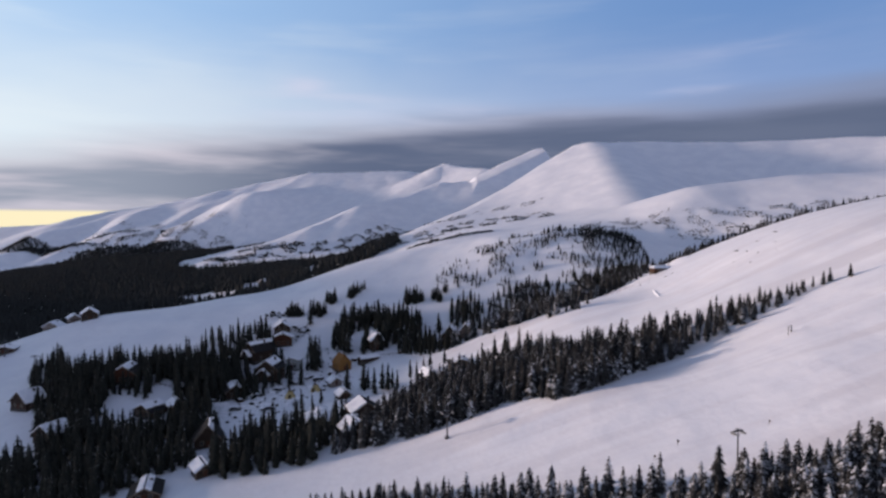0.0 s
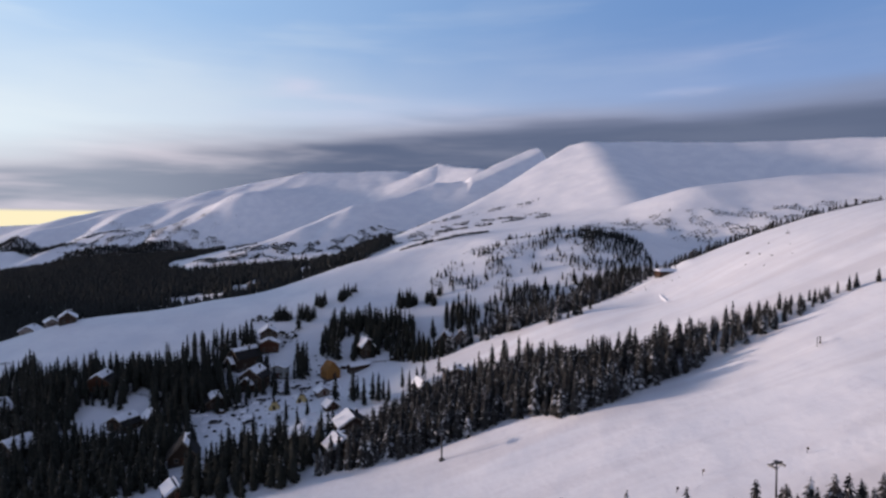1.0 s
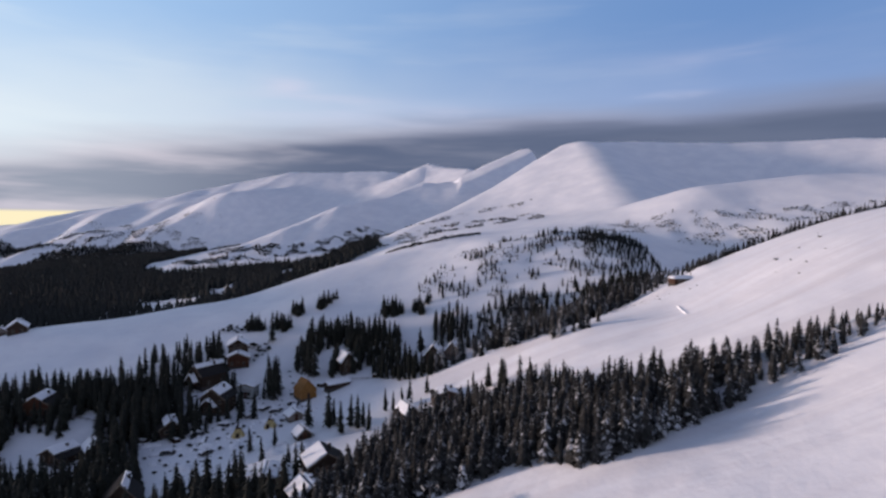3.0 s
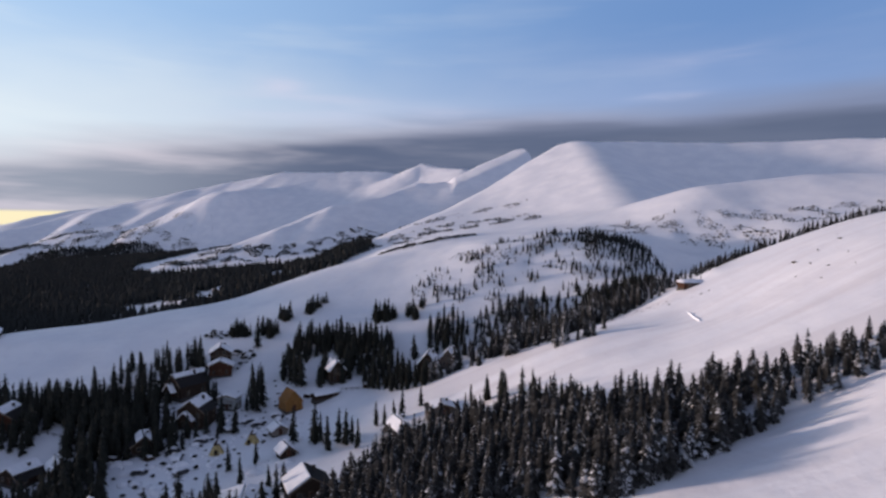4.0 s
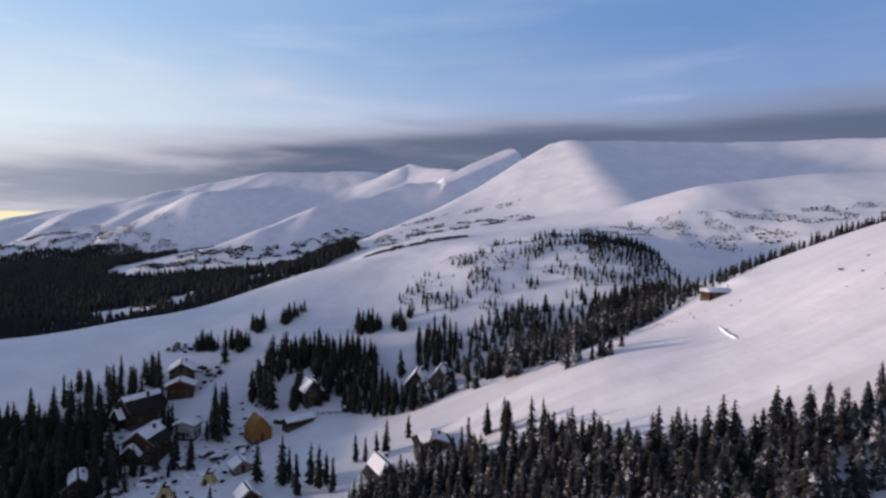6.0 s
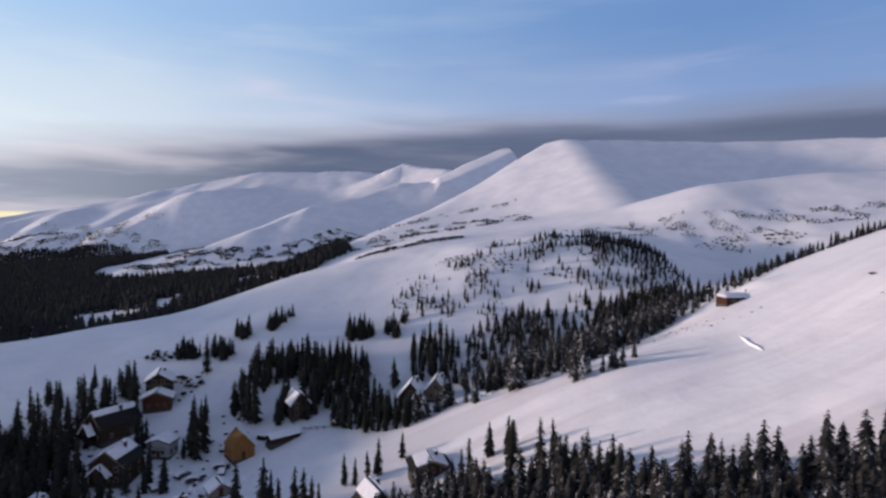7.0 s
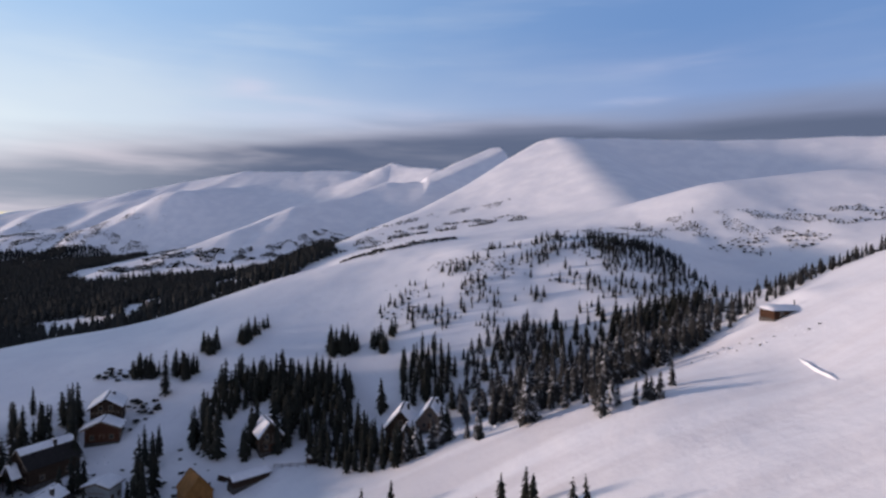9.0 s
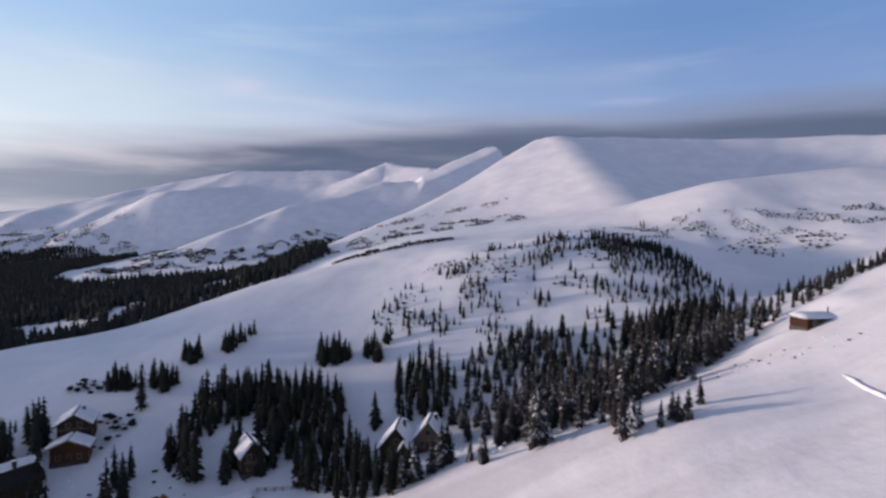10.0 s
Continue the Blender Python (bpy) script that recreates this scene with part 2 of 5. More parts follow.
# ---------- materials ----------
def material(name):
    m = bpy.data.materials.new(name)
    m.use_nodes = True
    m.node_tree.nodes.clear()
    kit = nodes_of(m.node_tree)
    add, plug = kit[0], kit[1]
    out, skin = add("ShaderNodeOutputMaterial"), add("ShaderNodeBsdfPrincipled")
    plug(skin.outputs[0], out.inputs[0])
    return m, skin, kit


def bumped(kit, skin, height, strength, distance):
    add, plug = kit[0], kit[1]
    b = add("ShaderNodeBump", Strength=strength, Distance=distance)
    plug(height, b.inputs["Height"]), plug(b.outputs[0], skin.inputs["Normal"])


def snow_material():
    m, skin, kit = material("snow")
    add, plug, calc, ramp, mix, noise_tex = kit
    where = add("ShaderNodeNewGeometry").outputs["Position"]
    drift, grain = noise_tex(where, 0.05, 5), noise_tex(where, 0.9, 4)
    lanes = add("ShaderNodeMapping")
    plug(where, lanes.inputs[0])
    lanes.inputs["Rotation"].default_value, lanes.inputs["Scale"].default_value = (0, 0, 0.26), (0.016, 0.22, 0.02)
    groomed = noise_tex(lanes.outputs[0], 1.0, 5, 0.6)
    swath = noise_tex(lanes.outputs[0], 0.35, 2, 0.5)
    crust = noise_tex(where, 0.28, 5, 0.65)
    spot = add("ShaderNodeSeparateXYZ")
    plug(where, spot.inputs[0])
    slope = calc("MULTIPLY", ramp(spot.outputs[1], 262.0, 236.0), ramp(spot.outputs[0], -25.0, 15.0))
    tint = mix(ramp(drift, 0.35, 0.7), (0.78, 0.79, 0.83), (0.87, 0.87, 0.89))
    tint = mix(calc("MULTIPLY", ramp(groomed, 0.42, 0.66), calc("MULTIPLY", slope, 0.5)), tint, (0.70, 0.685, 0.71))
    tint = mix(calc("MULTIPLY", ramp(swath, 0.48, 0.55), calc("MULTIPLY", slope, 0.55)), tint, (0.64, 0.62, 0.64))
    tint = mix(calc("MULTIPLY", ramp(crust, 0.52, 0.72), 0.25), tint, (0.66, 0.65, 0.69))
    plug(tint, skin.inputs["Base Color"])
    skin.inputs["Roughness"].default_value = 0.6
    skin.inputs["Specular IOR Level"].default_value = 0.25
    bumped(kit, skin, calc("ADD", calc("ADD", calc("MULTIPLY", drift, 1.6), calc("MULTIPLY", calc("MULTIPLY", groomed, slope), 0.30)), calc("ADD", calc("MULTIPLY", grain, 0.08), calc("MULTIPLY", crust, 0.30))), 0.45, 1.0)
    return m


def needle_material(name, snowy, dark, light):
    """Spruce needles, with snow lying on the upper sides."""
    m, skin, kit = material(name)
    add, plug, calc, ramp, mix, noise_tex = kit
    geo = add("ShaderNodeNewGeometry")
    own = add("ShaderNodeObjectInfo").outputs["Random"]
    local = geo.outputs["Position"]
    clump, fine, tree = noise_tex(local, 1.1, 3), noise_tex(local, 3.6, 4, 0.65), noise_tex(local, 0.22, 2)
    green = mix(ramp(clump, 0.3, 0.75), dark, light)
    part = add("ShaderNodeSeparateXYZ")
    plug(geo.outputs["Normal"], part.inputs[0])
    up = calc("ABSOLUTE", part.outputs[2])
    bough = geo.outputs["Random Per Island"]
    green = mix(calc("MULTIPLY", bough, 0.5), green, light)
    load = calc("ADD", calc("ADD", calc("MULTIPLY", own, 0.08), calc("MULTIPLY", calc("SUBTRACT", tree, 0.5), 0.45)), calc("ADD", calc("MULTIPLY", bough, 0.22), calc("ADD", calc("MULTIPLY", clump, 0.16), calc("MULTIPLY", fine, 0.62))))
    lies = calc("MULTIPLY", ramp(load, 0.68 - snowy * 0.4, 0.80 - snowy * 0.4), ramp(up, 0.25, 0.7))
    plug(mix(lies, green, (0.62, 0.63, 0.66)), skin.inputs["Base Color"])
    skin.inputs["Roughness"].default_value = 0.85
    skin.inputs["Specular IOR Level"].default_value = 0.15
    return m


SNOW = snow_material()
NEEDLES = needle_material("spruce_needles", 0.20, (0.014, 0.015, 0.015), (0.050, 0.048, 0.046))
LADEN_NEEDLES = needle_material("laden_needles", 0.55, (0.016, 0.017, 0.016), (0.056, 0.052, 0.048))
# less snow, and greens darkened to stand in for the shade round the village
BARE_SHADE_NEEDLES = needle_material("bare_shade_needles", -0.15, (0.010, 0.013, 0.012), (0.034, 0.034, 0.026))
# tones lifted and greyed: the far valley's haze is put into this colour
FAR_HAZE_NEEDLES = needle_material("far_haze_needles", -0.3, (0.016, 0.018, 0.018), (0.040, 0.042, 0.039))


def plain(name, dark, light, scale, roughness=0.8, grain=0.02, stretch=(1, 1, 1)):
    """A dull surface of two tones with fine grain."""
    m, skin, kit = material(name)
    add, plug, calc, ramp, mix, noise_tex = kit
    local = add("ShaderNodeTexCoord").outputs["Object"]
    long = add("ShaderNodeMapping")
    plug(local, long.inputs[0])
    long.inputs["Scale"].default_value = stretch
    big, small = noise_tex(long.outputs[0], scale, 4), noise_tex(long.outputs[0], scale * 7, 3)
    plug(mix(ramp(calc("ADD", calc("MULTIPLY", big, 0.6), calc("MULTIPLY", small, 0.4)), 0.3, 0.7), dark, light), skin.inputs["Base Color"])
    skin.inputs["Roughness"].default_value = roughness
    skin.inputs["Specular IOR Level"].default_value = 0.2
    bumped(kit, skin, small, 0.4, grain)
    return m


BARK = plain("bark", (0.03, 0.022, 0.016), (0.09, 0.065, 0.045), 3.0)


# ---------- mesh helpers ----------
def mesh_object(name, bm, mat, parent=None, smooth=False):
    me = bpy.data.meshes.new(name)
    bm.to_mesh(me)
    bm.free()
    if smooth:
        for f in me.polygons:
            f.use_smooth = True
    me.materials.append(mat)
    ob = new(name, me)
    ob.parent = parent
    return ob


def part(name, bm, mat, parent, label="", smooth=False):
    ob = mesh_object(name, bm, mat, parent, smooth)
    return tagged(ob, label=label) if label else ob


def empty(name, m):
    ob = new(name)
    ob.matrix_world = m
    return ob


# ---------- ground ----------
def spread(lo, hi, fine_lo, fine_hi, step, grow):
    """Grid lines, close together between fine_lo and fine_hi, wider outside."""
    lines = list(np.arange(fine_lo, fine_hi, step))
    s, v = step, fine_lo
    while v > lo:
        s = min(s * grow, 40)
        v -= s
        lines.insert(0, v)
    s, v = step, lines[-1]
    while v < hi:
        s = min(s * grow, 40)
        v += s
        lines.append(v)
    return np.array(lines)


def build_ground():
    gx, gy = spread(-3200, 2600, -240, 300, 1.8, 1.025), spread(-700, 3600, 60, 470, 1.8, 1.013)
    xx, yy = np.meshgrid(gx, gy)
    x, y = xx.ravel(), yy.ravel()
    z = heights(x, y)
    nx, ny = len(gx), len(gy)
    i, j = np.meshgrid(np.arange(nx - 1), np.arange(ny - 1))
    a = (j * nx + i).ravel()
    faces = np.stack([a, a + 1, a + nx + 1, a + nx], -1)
    me = bpy.data.meshes.new("ground")
    me.from_pydata(np.stack([x, y, z], -1).tolist(), [], faces.tolist())
    me.materials.append(SNOW)
    me.polygons.foreach_set("use_smooth", [True] * len(me.polygons))
    tagged(new("ground", me), "snow-covered mountain slopes with smooth drifts and bare ridges", "ground", kind="structure")


build_ground()

# ---------- spruces ----------
def spruce_shape(seed, tiers, boughs, fine, girth):
    """Crown of drooping boughs, one metre high and made of kites round a thin core: points and faces."""
    rng = random.Random(seed)
    pts, faces = [], []

    def put(*ps):
        pts.extend(ps)
        return range(len(pts) - len(ps), len(pts))

    wide = girth * rng.uniform(0.88, 1.12)
    sides = 7 if fine else 5
    ring = put(*[(0.45 * wide * math.cos(6.283 * i / sides), 0.45 * wide * math.sin(6.283 * i / sides), 0.12) for i in range(sides)])
    tip, = put((0, 0, 0.93))
    faces += [(ring[i], ring[(i + 1) % sides], tip) for i in range(sides)]
    for k in range(tiers):
        u = (k + rng.uniform(-0.3, 0.3)) / tiers
        h = 0.10 + 0.88 * u
        reach = wide * (1 - u) ** 0.58 * min(1, 0.75 + 2.2 * u) + 0.014
        n = max(4, round(boughs * (1 - 0.5 * u)))
        start = rng.uniform(0, 6.283)
        for i in range(n):
            a = start + 6.283 * (i + rng.uniform(-0.3, 0.3)) / n
            r = reach * rng.uniform(0.45, 1.35)
            c, s = math.cos(a), math.sin(a)
            w = r * rng.uniform(0.26, 0.42)
            drop = r * rng.uniform(0.35, 0.75)
            base, left, right, tip2 = ((0, 0, h + 0.02), (0.6 * r * c - w * s, 0.6 * r * s + w * c, h - 0.62 * drop),
                                       (0.6 * r * c + w * s, 0.6 * r * s - w * c, h - 0.62 * drop), (r * c, r * s, h - drop))
            if fine:
                b, l, m, q, t = put(base, left, (0.58 * r * c, 0.58 * r * s, h - 0.36 * drop), right, tip2)
                faces += [(b, l, m), (b, m, q), (l, t, m), (m, t, q)]
            else:
                b, l, q, t = put(base, left, right, tip2)
                faces += [(b, l, t), (b, t, q)]
    return np.array(pts), faces


def trunk_shape():
    pts = [(0.016 * f * math.cos(a), 0.016 * f * math.sin(a), h) for h, f in ((-0.06, 1.2), (0.2, 0.9), (0.8, 0.2)) for a in np.arange(6) * math.pi / 3]
    faces = []
    for j in (0, 6):
        for i in range(6):
            k = (i + 1) % 6
            faces += [(j + i, j + k, j + 6 + k), (j + i, j + 6 + k, j + 6 + i)]
    return np.array(pts), faces


def shape_mesh(name, shape, mat):
    me = bpy.data.meshes.new(name)
    me.from_pydata(shape[0].tolist(), [], shape[1])
    me.materials.append(mat)
    return me


TRUNK = trunk_shape()
NEAR_SHAPES = [spruce_shape(s, 20, 9, True, 0.178) for s in range(6)]
SLIM_SHAPES = [spruce_shape(10 + s, 20, 8, True, 0.135) for s in range(4)]
VILLAGE_SHAPES = [spruce_shape(60 + s, 16, 8, True, 0.158) for s in range(4)]
MID_SHAPES = [spruce_shape(20 + s, 10, 7, False, 0.19) for s in range(4)]
FAR_SHAPES = [spruce_shape(40 + s, 4, 4, False, 0.46) for s in range(3)]
trunk_mesh = shape_mesh("trunk", TRUNK, BARK)
crown_meshes = {"snowy": [shape_mesh("crown", s, NEEDLES) for s in NEAR_SHAPES], "slim": [shape_mesh("crown", s, BARE_SHADE_NEEDLES) for s in SLIM_SHAPES],
                "dark": [shape_mesh("crown", s, BARE_SHADE_NEEDLES) for s in NEAR_SHAPES], "laden": [shape_mesh("crown", s, LADEN_NEEDLES) for s in NEAR_SHAPES]}


def inside(poly, x, y):
    p, hit = np.array(poly, float), np.zeros(len(x), bool)
    for (x0, y0), (x1, y1) in zip(p, np.roll(p, -1, 0)):
        if y0 != y1:
            hit ^= ((y0 > y) != (y1 > y)) & (x < (x1 - x0) * (y - y0) / (y1 - y0) + x0)
    return hit


def sown(poly, gap, seed, thin=0.0):
    """Places in an outline, no two nearer than gap, with some clearings."""
    rng, p = np.random.RandomState(seed), np.array(poly, float)
    (x0, y0), (x1, y1) = p.min(0), p.max(0)
    n = int((x1 - x0) * (y1 - y0) / gap ** 2 * 4)
    x, y = rng.uniform(x0, x1, n), rng.uniform(y0, y1, n)
    keep = inside(poly, x, y) & (rough(x, y, gap * 9, seed + 7) > thin - 0.75)
    cells, out = {}, []
    for a, b in zip(x[keep], y[keep]):
        i, j = int(a // gap), int(b // gap)
        if all((a - c) ** 2 + (b - d) ** 2 > gap * gap for di in (-1, 0, 1) for dj in (-1, 0, 1) for c, d in cells.get((i + di, j + dj), ())):
            cells.setdefault((i, j), []).append((a, b))
            out.append((a, b))
    return out


CLEAR = []   # x, y, radius kept free of trees


def free(x, y):
    return all((x - a) ** 2 + (y - b) ** 2 > r * r for a, b, r in CLEAR)


spruce_count = 0


def spruce_tree(x, y, tall, label, group, sort="snowy"):
    """One spruce as a thing with trunk and crown."""
    global spruce_count
    rng = random.Random(spruce_count)
    spruce_count += 1
    tree = empty("spruce_tree", pose(x, y, ground_at(x, y) - 0.1, rng.uniform(-2, 2), rng.uniform(-2, 2), rng.uniform(0, 360)))
    tree.scale = (tall * rng.uniform(0.9, 1.15),) * 2 + (tall,)
    for name, me in (("trunk", trunk_mesh), ("crown", rng.choice(crown_meshes[sort]))):
        new(name, me).parent = tree
    return tagged(tree, label, "tree", group)


def wood(name, spots, low, high, shapes, label, needles, seed, category="forest"):
    """Many spruces in one mesh."""
    rng = np.random.RandomState(seed)
    spots = np.array([s for s in spots if free(*s)])
    z = heights(spots[:, 0], spots[:, 1])
    with_trunk = len(shapes[0][0]) > 200
    kit = [(p, np.array(f), np.zeros(len(f), int)) for p, f in shapes]
    if with_trunk:
        kit = [(np.vstack([p, TRUNK[0]]), np.vstack([f, np.array(TRUNK[1]) + len(p)]), np.r_[k, np.ones(len(TRUNK[1]), int)]) for p, f, k in kit]
    pts, faces, kinds, at = [], [], [], 0
    for (x, y), h in zip(spots, z):
        tall, turn = rng.uniform(low, high) * rng.choice([1, 1, 1, 0.7]), rng.uniform(0, 6.283)
        c, s, fat = math.cos(turn), math.sin(turn), rng.uniform(0.85, 1.2)
        p, f, k = kit[rng.randint(len(kit))]
        pts.append(np.stack([(p[:, 0] * c - p[:, 1] * s) * fat, (p[:, 0] * s + p[:, 1] * c) * fat, p[:, 2]], -1) * tall + (x, y, h - 0.1))
        faces.append(f + at)
        kinds.append(k)
        at += len(p)
    pts, faces, kinds = np.concatenate(pts), np.concatenate(faces), np.concatenate(kinds)
    me = bpy.data.meshes.new(name)
    me.vertices.add(len(pts)), me.loops.add(3 * len(faces)), me.polygons.add(len(faces))
    me.vertices.foreach_set("co", pts.ravel())
    me.loops.foreach_set("vertex_index", faces.ravel())
    me.polygons.foreach_set("loop_start", np.arange(len(faces)) * 3)
    me.materials.append(needles), me.materials.append(BARK)
    me.polygons.foreach_set("material_index", kinds)
    me.update(calc_edges=True)
    return tagged(new(name, me), label, category, kind="stuff")


NEAR_BAND = [(112, 156), (100, 158), (90, 156), (78, 152), (70, 152), (58, 149), (40, 141), (26, 138), (16, 147), (4, 146), (-10, 148.5), (-20, 149.5), (-30, 151),
             (-20, 172), (-16, 188), (-4, 200), (4, 206), (14, 206), (16, 194), (24, 192), (26, 197), (38, 180), (50, 173), (62, 168), (76, 169), (90, 165)]
FRONT_WOOD = [(-30, 128), (-8, 120), (10, 110), (26, 102), (40, 95), (50, 92), (62, 89), (76, 86), (84, 74), (62, 68), (36, 76), (10, 90), (-20, 106)]
FRONT_CORNER = [(46, 93), (54, 91), (62, 89.5), (76, 87), (86, 80), (84, 74), (66, 76), (50, 84)]
GULLY_WOOD = [(22, 248), (29, 242), (38, 244), (46, 240), (56, 247), (70, 253), (84, 256), (100, 264), (118, 272), (131, 272), (131, 280), (110, 290),
              (93, 290), (79, 292), (60, 288), (40, 276), (26, 264)]
CREST_WOOD = [(100, 262), (118, 268), (140, 268), (175, 263), (200, 258), (200, 262), (160, 272), (130, 276), (104, 272)]
KNOLL_WOOD = [(90, 381), (104, 374), (117, 362), (116, 342), (110, 318), (102, 292), (93, 296), (95, 320), (97, 338), (93, 350), (84, 364)]
KNOLL_BREAST = [(70, 352), (84, 362), (102, 348), (102, 326), (94, 312), (78, 330)]
KNOLL_MID = [(56, 330), (68, 332), (80, 320), (90, 302), (88, 288), (76, 294), (68, 312)]
KNOLL_LOW = [(14, 322), (24, 330), (36, 328), (41, 314), (30, 310), (18, 314)]
KNOLL_FOOT = [(22, 300), (33, 300), (42, 306), (53, 300), (62, 298), (72, 306), (76, 296), (64, 285), (40, 284), (26, 286)]
GULLY_BACK = [(64, 286), (70, 296), (84, 296), (98, 294), (92, 284), (84, 280), (74, 280)]
KNOLL_SLOPE = [(-8, 334), (20, 362), (90, 385), (112, 345), (96, 302), (50, 300), (20, 310)]
COPSE = [(-53, 305), (-50, 313), (-42, 313), (-30, 310), (-11, 301), (-14, 298), (-24, 293), (-26, 279), (-29, 282), (-31, 289), (-37, 297), (-42, 294), (-46, 290)]
COPSE_WEST = [(-52, 276), (-54, 298), (-50, 302), (-47, 290), (-48, 275)]
COPSE_EAST = [(-23, 284), (-14, 279), (-10, 296), (-20, 297)]
CHALET_WOOD = [(-25, 280), (-19, 284), (-11, 284), (-5, 274), (-2, 264), (3, 256), (6, 252), (7, 248), (3, 245), (-9, 252), (-17, 259)]
CHALET_BACK = [(4, 284), (14, 280), (20, 292), (14, 308), (4, 304)]
BACK_ROW = [(18, 262), (30, 264), (52, 290), (44, 306), (24, 300), (18, 280)]
VILLAGE_WOOD = [(-160, 241), (-158, 259), (-147, 263), (-128, 258), (-119, 262), (-91, 260), (-84, 233), (-94, 223), (-97, 236), (-110, 246), (-118, 240), (-116, 230), (-131, 228),
                (-125, 213), (-134, 212), (-146, 224)]
LOWER_WOOD = [(-139, 182), (-126, 190), (-125, 204), (-92, 202), (-84, 190), (-72, 168), (-83, 162), (-90, 152), (-92, 133), (-123, 150)]
VILLAGE_CLUMP = [(-99, 238), (-82, 234), (-88, 220), (-80, 202), (-74, 193), (-80, 186), (-92, 192), (-98, 214)]
WEST_WOOD = [(-158, 226), (-174, 247), (-183, 268), (-180, 276), (-156, 248), (-130, 214), (-116, 189), (-128, 184)]
LANE_CLUMP = [(-92, 238), (-78, 237), (-72, 230), (-78, 222), (-88, 224)]
VILLAGE_FOOT = [(-135, 264), (-114, 258), (-94, 263), (-83, 244), (-90, 231), (-90, 220), (-102, 223), (-112, 243), (-127, 252)]
LANE_WOOD = [(-58, 188), (-64, 175), (-69, 162), (-57, 152), (-45, 150), (-33, 150), (-30, 168), (-38, 178)]
VALLEY_WOOD = [(-140, 440), (-176, 428), (-210, 405), (-250, 392), (-330, 390), (-520, 580), (-880, 1180), (-800, 1300), (-700, 1310), (-500, 1270), (-410, 1163),
               (-430, 980), (-400, 870), (-340, 812), (-250, 795), (-180, 770), (-60, 660), (-40, 580), (-70, 520), (-100, 480)]
VALLEY_CLEARINGS = [[(-202, 592), (-172, 588), (-150, 520), (-176, 520)], [(-165, 672), (-150, 706), (-97, 560), (-100, 530), (-130, 560)],
                    [(-252, 560), (-225, 565), (-160, 520), (-150, 480), (-225, 515)]]
